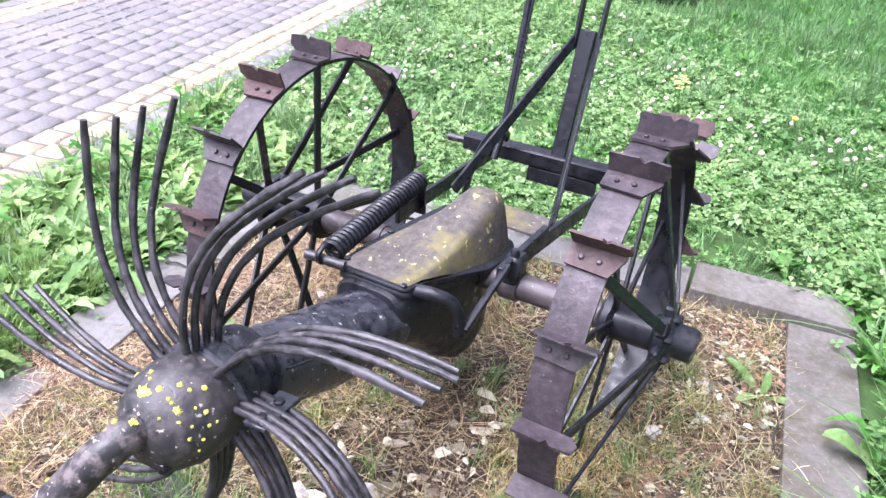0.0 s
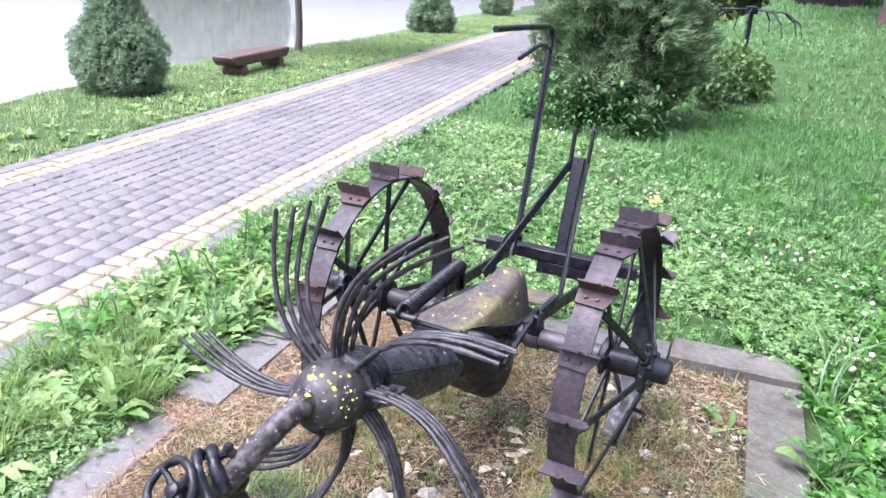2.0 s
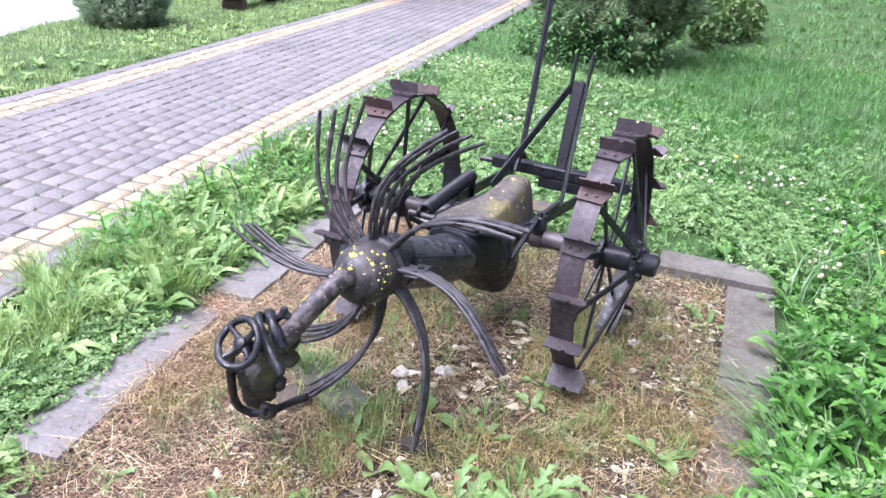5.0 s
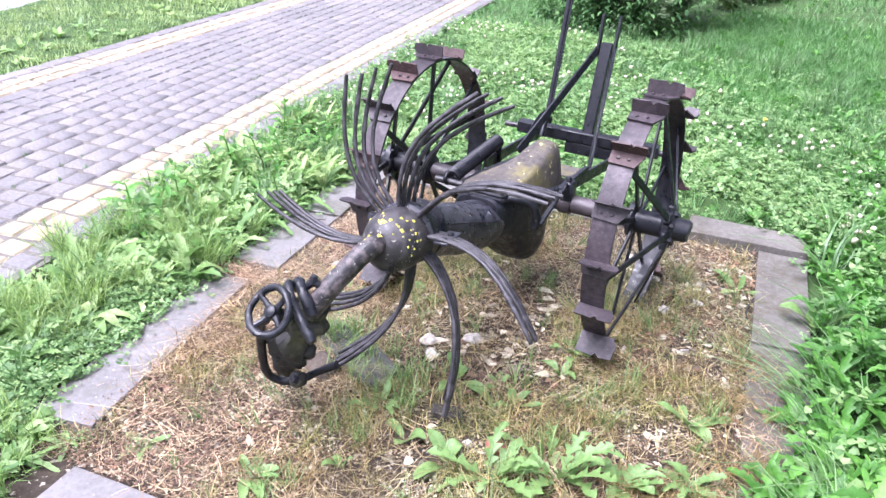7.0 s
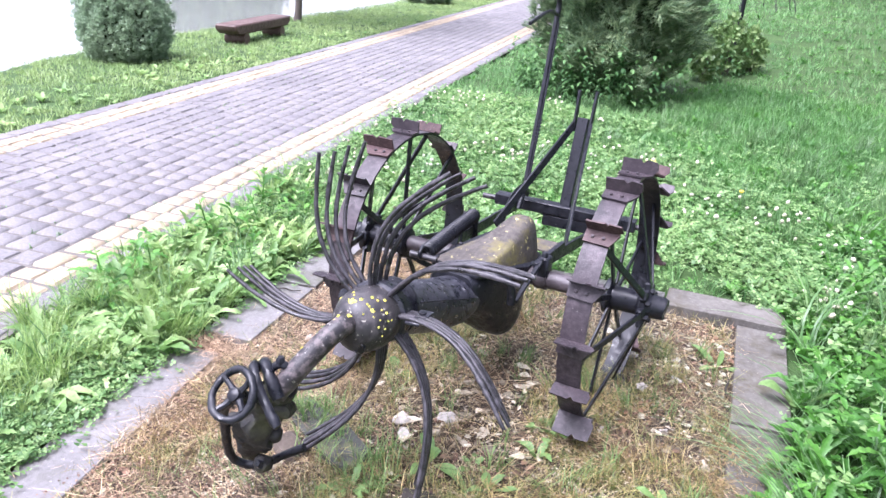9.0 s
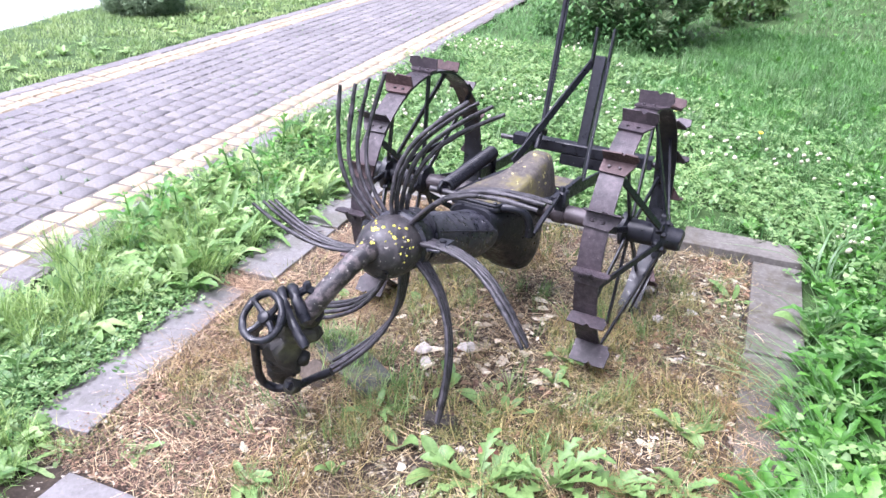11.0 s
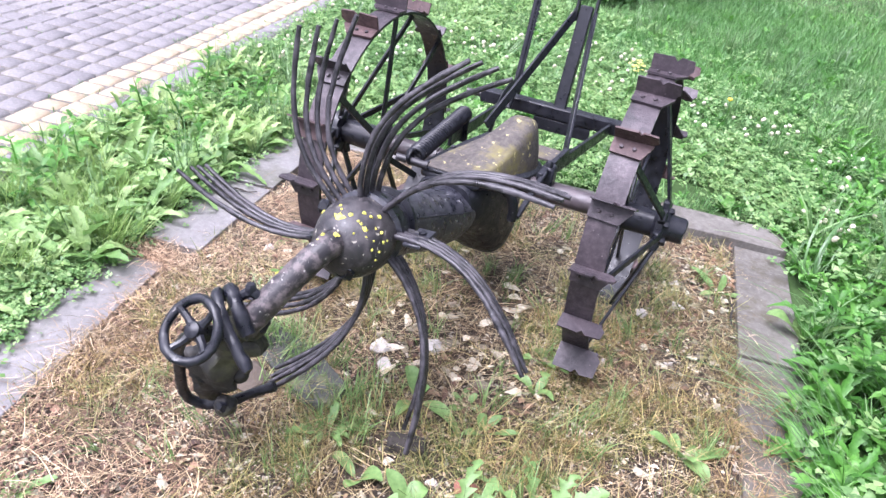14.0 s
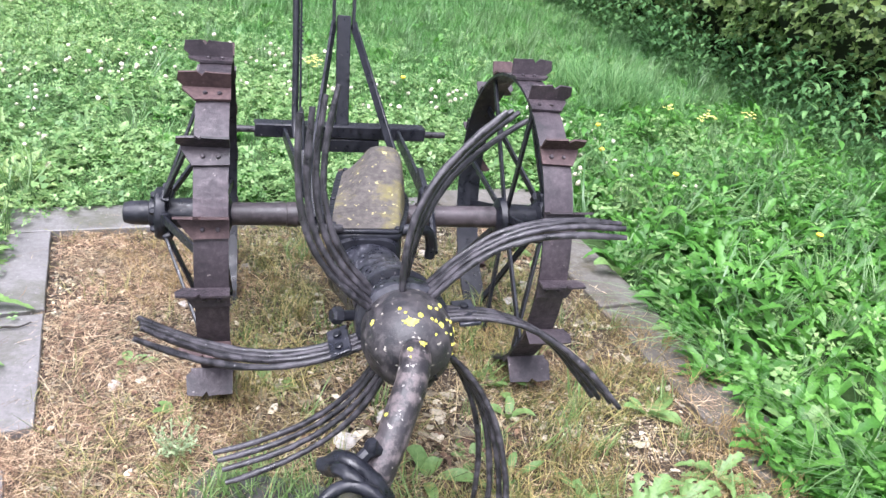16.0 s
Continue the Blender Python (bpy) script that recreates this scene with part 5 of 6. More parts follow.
# broad weeds round the bed, taller stalks beyond the kerb, grass drooping over it
p = np.r_[field(200, -2.0, -1.1, -0.75, 0.45, lawn), field(60, -2.2, -1.0, -1.9, -0.75, lawn), field(45, -2.4, -1.3, 0.45, 1.8, lawn)]
scatter("dock_weeds", docks, p, rng.uniform(0.65, 1.15, len(p)), LIT_WEED, "bright green toothed dandelion and dock leaves", "weeds", 0.12)
p = np.r_[field(230, -2.4, -1.2, 0.2, 2.6, lawn), field(110, -1.9, -0.9, -2.0, -0.5, lawn), field(160, -2.5, 3.0, 1.0, 4.0, lawn)]
corner = lambda x, y: (bed_uv(x, y)[1] > 2.46) & (bed_uv(x, y)[0] > 1.96) & (bed_uv(x, y)[0] < 3.0 + rng.normal(0, 0.15, len(x))) & (bed_uv(x, y)[1] < 3.05 + rng.normal(0, 0.15, len(x)))
p = np.r_[p, field(300, -1.7, -0.2, -2.7, -1.5, corner)]
scatter("low_weeds", low_docks, p, rng.uniform(0.6, 1.2, len(p)), LIT_WEED, "low toothed weeds among the clover", "weeds", 0.15)
p = np.r_[field(1250, 1.2, 4.0, -2.8, 1.4, rough_side), field(280, 1.2, 3.8, 1.4, 3.2, lawn)]
scatter("broad_weeds", docks, p, rng.uniform(0.5, 1.05, len(p)), SHADED_WEED, "broad green thistle and dandelion leaves", "weeds", 0.15)
p = field(65, 1.2, 4.0, -2.8, 1.6, rough_side)
scatter("arching_grass", arching, p, rng.uniform(0.6, 1.1, len(p)), GRASS_LONG, "broad blades of long arching grass", "grass", 0.2)
p = np.r_[field(30, -2.2, -1.4, -0.9, 0.9, lawn), field(310, 1.35, 4.0, -2.8, 2.6, rough_side)]
scatter("tall_weeds", stalks, p, rng.uniform(0.6, 1.2, len(p)), SHADED_WEED, "tall leafy weeds with toothed leaves", "weeds", 0.25)
p = field(300, 0.9, 2.0, -2.2, 0.0, lambda x, y: in_bed(x, y, 0.36) & ~in_bed(x, y, 0.13) & (x > 0.95))
p = np.r_[p, field(900, 0.9, 2.0, -2.2, -0.5, lambda x, y: (bed_uv(x, y)[0] < -0.08) & (bed_uv(x, y)[0] > -0.34) & (bed_uv(x, y)[1] > 1.75))]
scatter("kerb_weeds", docks, p, rng.uniform(0.5, 0.9, len(p)), SHADED_WEED, "toothed weeds leaning over the soiled slabs", "weeds", 0.25)
p = field(190, 1.0, 2.0, -1.9, 0.25, lambda x, y: in_bed(x, y, 0.34) & ~in_bed(x, y, 0.16) & (x > 1.0))
p = p[patchy(p[:, 0], p[:, 1], 1.3, -0.1, 31.0)]
droop = [joined([blade(rng.uniform(0.2, 0.42), 0.005, rng.uniform(0.9, 1.6), rng.uniform(-0.6, 0.6), rng.uniform(-0.04, 0.04, 2), 4) for _ in range(8)]) for _ in range(6)]
scatter("drooping_grass", droop, p, rng.uniform(0.6, 1.1, len(p)), GRASS_LONG, "long grass drooping over the slabs", "grass", 0.1, spin=np.pi + rng.normal(0.15, 0.5, len(p)))

# grass in the joints of the path, and the lawn where the viewer stands
p = field(900, -5.2, -1.6, -1.5, 7, lambda x, y: on_path(x, y, -0.03))
row = np.round((-2.0 + edge_x(p[:, 1]) - p[:, 0]) / 0.1535)
p[:, 0] = -2.0 + edge_x(p[:, 1]) - row * 0.1535
p = p[patchy(p[:, 0], p[:, 1], 1.2, 0.1, 41.0) | ((row <= 3) & (rng.random(len(p)) < 0.6))]
p[:, 2] = -0.012
scatter("joint_grass", [tuft(6, 0.035, 0.003, 0.015, 1.0) for _ in range(4)], p, rng.uniform(0.5, 1.3, len(p)), GRASS_LONG, "small grass growing in the path's joints", "grass", 0.4)
p = field(1500, -1.7, -0.2, -2.7, -1.5, corner)
scatter("corner_grass", tall, p, rng.uniform(0.25, 0.6, len(p)), GRASS, "soft grass round the corner of the kerb", "grass", 0.3)
p = np.r_[field(7000, -2.4, 7.0, -7.5, -1.9, lawn), field(2600, 3.0, 8.0, -2.2, 7.0, lawn)]
scatter("trodden_grass", wide_far, p, rng.uniform(0.5, 1.0, len(p)), GRASS, "short trodden lawn grass", "grass")

# ---- background: shrubs, bench, trees ----
# grey-green needles, lightened so that the mist over them is in the colour
CONIFER = leafy("conifer_spray", (0.16, 0.25, 0.17), (0.25, 0.36, 0.245), (0.36, 0.47, 0.34), 0.3, 0.6)
DARK_CONIFER = leafy("dark_conifer", (0.04, 0.082, 0.036), (0.075, 0.135, 0.055), (0.14, 0.21, 0.09), 0.25, 0.6)
JUNIPER = leafy("juniper_needles", (0.08, 0.145, 0.078), (0.15, 0.235, 0.13), (0.27, 0.36, 0.2), 0.35, 0.6, 2.4)
NETTLE = leafy("nettle_leaf", (0.03, 0.1, 0.028), (0.065, 0.17, 0.05), (0.135, 0.27, 0.095), 0.35, 0.7)
HEDGE = leafy("hedge_leaf", (0.06, 0.12, 0.03), (0.14, 0.235, 0.065), (0.32, 0.43, 0.155), 0.45)
# near-black filler colour that stands for the shade inside the shrubs
SHADE = worn("shade_core", (0.02, 0.03, 0.012), (0.01, 0.015, 0.006), (0.03, 0.045, 0.018), 0.95)
BARK = worn("bark", (0.1, 0.085, 0.07), (0.05, 0.042, 0.035), (0.17, 0.15, 0.13), 0.9, 0, 8, 40)
BENCH = worn("red_brown_wood", (0.09, 0.055, 0.048), (0.042, 0.026, 0.023), (0.2, 0.15, 0.135), 0.6, 0, 4, 30)


def spray(n, size, wide):
    """A little fan of flat needles."""
    out = []
    for _ in range(n):
        v, f = blade(size * rng.uniform(0.6, 1.1), wide, rng.uniform(0.0, 0.8), rng.uniform(0, 6.28), rng.uniform(-0.3, 0.3, 2) * size, 1)
        out.append((v, f))
    return joined(out)


def shrub(name, at, profile, count, templates, size, leaf_mat, label, category, lump=0.12, seed=1, core=True):
    """A shrub: trunk, solid dark core standing in for its shaded inside, and a crown of many sprays over a lumpy body
    of revolution.
    """
    ob = base(name, pose(*at), label, category)
    bm = bmesh.new()
    tube(bm, [(0, 0, -0.05), (0.01, 0, profile[-1][1] * 0.5), (0, 0, profile[-1][1] * 0.9)], [0.06, 0.04, 0.015], 8)
    part("trunk", bm, BARK, ob)
    hs, rs = [q[1] for q in profile], [q[0] for q in profile]
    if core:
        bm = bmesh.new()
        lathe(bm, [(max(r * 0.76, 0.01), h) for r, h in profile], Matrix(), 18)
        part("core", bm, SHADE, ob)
    w = np.array(rs) + 0.05
    h = rng.choice(np.linspace(hs[0], hs[-1], 200), count, p=(lambda q: q / q.sum())(np.interp(np.linspace(hs[0], hs[-1], 200), hs, w)))
    a = rng.uniform(0, 2 * np.pi, count)
    r = np.interp(h, hs, rs)
    bulge = np.array([1 + lump * noise.noise(Vector((3.1 * math.cos(q), 3.1 * math.sin(q), 2.2 * z + seed))) for q, z in zip(a, h)])
    bulge *= np.array([1 + 0.7 * lump * noise.noise(Vector((9 * math.cos(q), 9 * math.sin(q), 7 * z + seed))) for q, z in zip(a, h)])
    r = r * bulge * rng.uniform(0.8, 1.05, count)
    pos = np.stack([r * np.cos(a), r * np.sin(a), h], 1)
    nrm = np.stack([np.cos(a), np.sin(a), np.full(count, 0.55)], 1)
    vs, fs, off = [], [], 0
    pick = rng.integers(0, len(templates), count)
    for i, (v, f) in enumerate(templates):
        sel = np.flatnonzero(pick == i)
        z = nrm[sel] / np.linalg.norm(nrm[sel], axis=1)[:, None]
        z = z + rng.normal(0, 0.35, z.shape)
        z /= np.linalg.norm(z, axis=1)[:, None]
        x = np.cross(z, rng.normal(0, 1, z.shape))
        x /= np.linalg.norm(x, axis=1)[:, None]
        y = np.cross(z, x)
        k = rng.uniform(0.7, 1.3, len(sel))[:, None, None] * size
        out = (v[None, :, 0, None] * x[:, None] + v[None, :, 1, None] * y[:, None] + v[None, :, 2, None] * z[:, None]) * k + pos[sel][:, None]
        vs.append(out.reshape(-1, 3))
        fs.append((f[None] + (np.arange(len(sel)) * len(v))[:, None, None] + off).reshape(-1, 3))
        off += len(sel) * len(v)
    crown = new("crown", soup("crown", np.concatenate(vs), np.concatenate(fs), leaf_mat))
    crown.parent = ob
    return ob


needles = [spray(12, 1.0, 0.16) for _ in range(5)]
fine_needles = [spray(14, 1.1, 0.11) for _ in range(5)]


def twig_leaf(turn, rise):
    """A small pointed leaf, folded along its rib."""
    v = np.array([(0, 0, 0), (0.5, -0.24, 0.1), (0.55, 0, 0.0), (0.5, 0.24, 0.1), (1.0, 0, -0.12)])
    c, s = math.cos(rise), math.sin(rise)
    v = np.stack([v[:, 0] * c - v[:, 2] * s, v[:, 1], v[:, 0] * s + v[:, 2] * c], 1)
    c, s = math.cos(turn), math.sin(turn)
    return np.stack([v[:, 0] * c - v[:, 1] * s, v[:, 0] * s + v[:, 1] * c, v[:, 2]], 1), np.array([(0, 1, 2), (0, 2, 3), (1, 4, 2), (2, 4, 3)])


broad = [joined([twig_leaf(k * 1.7 + rng.uniform(-0.5, 0.5), rng.uniform(0.0, 0.9)) for k in range(5)]) for _ in range(5)]
dwarf = [(0.22, 0.0), (0.43, 0.08), (0.54, 0.28), (0.54, 0.48), (0.47, 0.7), (0.37, 0.9), (0.29, 1.1), (0.2, 1.4), (0.11, 1.7), (0.02, 1.9)]
shrub("dwarf_spruce", (-7.28, 3.85, -0.06), dwarf, 12000, needles, 0.048, CONIFER, "dense grey-green dwarf spruce, round below, pointed above", "shrub", 0.26, 1)
shrub("dwarf_spruce", (-10.25, 16.0, -0.05), dwarf, 2200, needles, 0.15, CONIFER, "dense grey-green dwarf spruce, round below, pointed above", "shrub", 0.3, 5)
shrub("dwarf_spruce", (-13.1, 25.4, -0.05), dwarf, 1500, needles, 0.18, CONIFER, "dense grey-green dwarf spruce, round below, pointed above", "shrub", 0.3, 9)
yew = [(0.6, 0.0), (0.78, 0.25), (0.9, 0.7), (0.93, 1.3), (0.88, 2.0), (0.72, 2.7), (0.35, 3.3), (0.05, 3.6)]
shrub("juniper_bush", (-1.81, 6.85, -0.05), [(r * 0.91, h) for r, h in yew], 11500, fine_needles, 0.112, JUNIPER, "large dark green juniper bush on the lawn", "bush", 0.5, 3)
for i, (x, y, s) in enumerate(((5.3, 1.7, 1.0), (4.95, 3.5, 1.05), (4.95, 5.5, 1.1), (4.7, 7.6, 1.15), (4.5, 10.0, 1.2))):
    # the tops are out of view, raised to block sky light from the right
    prof = [(0.6 * s, 0.0), (0.8 * s, 0.3), (1.15 * s, 0.62), (1.4 * s, 1.1), (1.38 * s, 2.0), (1.3 * s, 3.2), (1.1 * s, 4.4), (0.4 * s, 5.2)]
    shrub("hedge_bush", (x, y, land_z(np.array(x), np.array(y))), prof, (9500, 9000, 4500, 3000, 2500)[i], broad, (0.06, 0.062, 0.085, 0.1, 0.11)[i], HEDGE, "dense dark green leafy hedge bush", "bush", 0.35, 20 + i)

# nettles at the foot of the juniper and along the hedge
stem = [joined([leaf(0.085 * (1.1 - 0.03 * k), 0.033, rng.uniform(0.0, 0.7), 0.7, k * 1.57 + (k // 2) * 0.8, 0.0, 0.04 + 0.043 * k, 4) for k in range(12)]) for _ in range(5)]
ang = rng.uniform(3.5, 5.6, 150)
rad = rng.uniform(0.75, 1.2, 150)
p = np.stack([-1.81 + rad * np.cos(ang), 6.85 + rad * np.sin(ang), np.full(150, -0.03)], 1)
p = np.r_[p, np.stack([rng.uniform(-0.9, -0.4, 8), rng.uniform(7.4, 9.0, 8), np.full(8, 0.0)], 1)]
p = np.r_[p, field(1150, 2.9, 4.4, 2.3, 9.5, lambda x, y: (x > 3.55 - 0.07 * (y - 2.3)) & (x < 4.35 - 0.06 * y)), field(70, 3.35, 3.8, 0.6, 2.3, lawn)]
scatter("nettles", stem, p, rng.uniform(0.4, 1.3, len(p)) * np.where(p[:, 0] < 0, 1.1, 1.0), NETTLE, "nettles and saplings along the bushes", "weeds", 0.2)

# bench of split logs
bench = base("bench", pose(-7.68, 6.6, -0.02, 0, 0, 107.5), "low red-brown bench of split logs on the grass", "bench")
bm = bmesh.new()
plate(bm, [(-0.98, 0.075), (0.98, 0.075), (0.97, 0.0), (0.88, -0.075), (-0.86, -0.075), (-0.96, -0.01)], 0.36, Matrix.Translation((0, 0, 0.235)) @ Matrix.Rotation(radians(90), 4, "X"), 0.02)
part("seat", bm, BENCH, bench)
for x in (-0.62, 0.66):
    bm = bmesh.new()
    lathe(bm, [(0.09, -0.17), (0.1, -0.1), (0.1, 0.1), (0.09, 0.17)], Matrix.Translation((x, 0, 0.085)) @ Matrix.Rotation(radians(90), 4, "X"), 14)
    part("support", bm, BENCH, bench)

# slender tree by the water: only its trunk comes into view, the crown stands above
tree = base("tree", pose(-9.16, 9.33, -0.05), "slender young tree with a grey-brown trunk by the pond", "tree")
bm = bmesh.new()
tube(bm, spline([(0, 0, 0), (0.02, 0.02, 0.5), (-0.03, 0.03, 1.4), (-0.06, 0.0, 2.6), (-0.04, 0.05, 3.8)], 4), [0.1, 0.08, 0.072, 0.07, 0.069, 0.068, 0.068, 0.066, 0.064, 0.062, 0.06, 0.058, 0.056, 0.053, 0.05, 0.045, 0.04], 10)
part("trunk", bm, BARK, tree)
n = 900
d = rng.normal(0, 1, (n, 3)) * np.array([1.0, 1.0, 0.8]) + np.array([0, 0, 4.2])
v, f = broad[0]
vv = (v[None] * 0.16 + d[:, None]).reshape(-1, 3)
crown = new("crown", soup("crown", vv, (f[None] + (np.arange(n) * len(v))[:, None, None]).reshape(-1, 3), HEDGE))
crown.parent = tree

# trees on the far shore, mirrored in the pond
for i, (x, y, h, w) in enumerate(((-67.0, 55.4, 15, 4.4), (-64.6, 57.6, 18, 4.8), (-62.2, 60.4, 16, 4.4))):
    prof = [(0.5 * w, 1.0), (0.85 * w, 3.0), (w, h * 0.45), (0.8 * w, h * 0.7), (0.4 * w, h * 0.9), (0.1, h)]
    shrub("far_tree", (x, y, -0.3), prof, 1300, broad, 1.1, DARK_CONIFER, "dark tree on the far shore of the pond", "tree", 0.3, 40 + i)

# old hay tedder further up the lawn, half hidden by the saplings
tedder = base("hay_tedder", pose(-0.95, 10.3, 0.12, 0, 0, 25), "old dark iron hay tedder with spidery arms on the lawn", "farm machine")
bm = bmesh.new()
tube(bm, [(0, 0, -0.05), (0, 0, 1.2)], 0.035, 8)
part("post", bm, IRON, tedder)
bm = bmesh.new()
tube(bm, [(-0.6, 0, 1.38), (0.55, 0, 1.42)], 0.03, 8)
part("beam", bm, TINE, tedder)
bm = bmesh.new()
lathe(bm, [(0.04, -0.06), (0.09, -0.05), (0.1, 0.05), (0.04, 0.07)], Matrix.Translation((0, 0, 1.2)), 14)
part("hub", bm, IRON, tedder)
for k in range(9):
    a = k * 2 * math.pi / 9 + 0.2
    d = Vector((math.cos(a), math.sin(a), 0))
    bm = bmesh.new()
    tube(bm, [Vector((0, 0, 1.22)) + d * 0.08, Vector((0, 0, 1.2)) + d * 0.5, Vector((0, 0, 1.05)) + d * 0.72], 0.014, 6)
    arm = part("arm", bm, IRON, tedder)
    bm = bmesh.new()
    tube(bm, [Vector((0, 0, 1.05)) + d * 0.72, Vector((0, 0, 0.86)) + d * 0.78], 0.008, 5)
    part("prong", bm, TINE, arm)

# dark timber hut and a reddish trunk at the top of the slope
HUT = worn("tarred_boards", (0.016, 0.015, 0.014), (0.008, 0.008, 0.007), (0.03, 0.028, 0.026), 0.9, 0, 4, 30)
hut = base("timber_hut", pose(-0.9, 21.0, 1.22, 0, 0, 4), "small dark timber hut at the top of the lawn", "hut")
bm = bmesh.new()
block(bm, (1.7, 1.4, 2.1), Matrix.Translation((0, 0.75, 1.0)), 0.01)
part("wall", bm, HUT, hut)
for k in range(11):
    bm = bmesh.new()
    block(bm, (0.148, 0.03, 2.1 + 0.01 * (k % 3)), Matrix.Translation((-0.78 + 0.156 * k, 0.035, 1.0)), 0.006)
    part("board", bm, HUT, hut)
bm = bmesh.new()
plate(bm, [(-1.15, -0.95), (1.15, -0.95), (1.15, 0.95), (-1.15, 0.95)], 0.06, Matrix.Translation((0, 0.75, 2.15)) @ Matrix.Rotation(radians(8), 4, "X"), 0.01)
part("roof", bm, HUT, hut)
pine = base("pine", pose(0.62, 18.2, 0.98), "pine with a reddish-brown trunk on the lawn", "tree")
bm = bmesh.new()
tube(bm, spline([(0, 0, -0.1), (0.02, 0.02, 0.6), (-0.03, 0.03, 1.8), (-0.05, 0.0, 3.4)], 4), [0.26, 0.22, 0.2, 0.19, 0.185, 0.18, 0.175, 0.17, 0.165, 0.16, 0.15, 0.14, 0.12], 12)
part("trunk", bm, BENCH, pine)
# added crown, out of view and spread wide to shade the lawn
d = rng.normal(0, 1, (2600, 3)) * np.array([1.3, 1.3, 0.9]) + np.array([0.4, 0, 5.0])
v, f = needles[0]
crown = new("crown", soup("crown", (v[None] * 0.3 + d[:, None]).reshape(-1, 3), (f[None] + (np.arange(2600) * len(v))[:, None, None]).reshape(-1, 3), CONIFER))
crown.parent = pine

# dark bushes that close the top of the lawn
for i, (x, y, s) in enumerate(((-4.3, 25.5, 0.9), (-2.2, 24.5, 1.0), (0.6, 25.0, 1.05), (2.6, 23.5, 1.1), (4.2, 20.5, 1.1), (4.6, 16.5, 1.15), (4.5, 13.2, 1.15))):
    prof = [(1.1 * s, 0.0), (1.3 * s, 0.3), (1.4 * s, 0.9), (1.4 * s, 1.8), (1.3 * s, 3.2), (1.0 * s, 4.4), (0.4 * s, 5.2)]
    shrub("lawn_bush", (x, y, land_z(np.array(x), np.array(y))), prof, 1100, broad, 0.18, HEDGE, "dark green leafy bush at the top of the lawn", "bush", 0.35, 90 + i)

sapling_profile = [(0.12, 0.05), (0.3, 0.25), (0.36, 0.6), (0.3, 0.9), (0.16, 1.15), (0.03, 1.3)]
for i, (x, y, k) in enumerate(((-0.85, 9.3, 0.66), (-0.6, 9.7, 0.5), (-1.0, 8.7, 0.6))):
    shrub("sapling", (x, y, land_z(np.array(x), np.array(y))), [(r * k, h * k) for r, h in sapling_profile], 150, broad, 0.095, BED_WEED, "light green leafy sapling beside the juniper", "sapling", 0.5, 70 + i, False)

# ---- setts of the path, nearest ones as pieces of their own ----
def sett_mesh(name, length, wide, material, seed):
    """A worn sett: rounded shoulders, uneven outline, slightly domed top."""
    r = random.Random(seed)
    bm = bmesh.new()
    block(bm, (wide, length, 0.05), Matrix.Translation((0, 0, -0.025)), 0.015)
    skew = r.uniform(-0.05, 0.05)
    for v in bm.verts:
        v.co += Vector((r.uniform(-0.006, 0.006) + skew * v.co.y, r.uniform(-0.007, 0.007), r.uniform(-0.003, 0.002)))
    me = finish(name, bm, material, False)
    me.polygons.foreach_set("use_smooth", [True] * len(me.polygons))
    return me


LENGTHS = (0.14, 0.16, 0.21)
setts = {(c, i): [sett_mesh("sett", LENGTHS[i] - 0.009, 0.144, (SETT, YELLOW)[c], 7 * i + q) for q in range(6)] for c in (0, 1) for i in range(3)}
rs = random.Random(4)
rest_v, rest_f, rest_c = [], [], []
made = 0
WIDE = 0.1535
for row in range(17):
    x0 = -2.0 - WIDE * (row + 0.5)
    c = 1 if row in (1, 2, 14, 15) else 0
    y = -9.0 - rs.uniform(0, 0.2)
    while y < 26:
        i = rs.choice((0, 0, 1, 1, 2))
        ln = LENGTHS[i]
        yc = y + ln / 2
        x = x0 + edge_x(yc)
        yaw = math.degrees(math.atan(0.26)) + rs.uniform(-0.8, 0.8)
        tilt = rs.uniform(-0.8, 0.8)
        m = pose(x + rs.uniform(-0.003, 0.003), yc, rs.uniform(-0.004, 0.002), tilt, rs.uniform(-1.2, 1.2), yaw + rs.uniform(-1, 1))
        me = setts[c, i][rs.randrange(6)]
        if row < 9 and -0.6 < yc < 4.6 and made < 300:
            ob = new("sett", me)
            ob.parent = road
            ob.matrix_world = m
            made += 1
        else:
            off = len(rest_v)
            rest_v += [tuple(m @ v.co) for v in me.vertices]
            rest_f += [tuple(off + k for k in q.vertices) for q in me.polygons]
            rest_c += [c] * len(me.polygons)
        y += ln
me = bpy.data.meshes.new("sett_rest")
me.from_pydata(rest_v, [], rest_f)
me.materials.append(SETT)
me.materials.append(YELLOW)
me.polygons.foreach_set("material_index", rest_c)
rest = tagged(new("setts", me), "blue-grey and yellow setts further along", kind="stuff")
rest.parent = road

# ---- single things on and round the bed ----
WHITE = worn("white_limestone", (0.4, 0.375, 0.34), (0.2, 0.18, 0.155), (0.58, 0.55, 0.52), 0.9, 0, 12, 60)
WOODBLOCK = worn("old_dark_wood", (0.03, 0.026, 0.022), (0.014, 0.012, 0.01), (0.06, 0.052, 0.045), 0.9, 0, 10, 60)


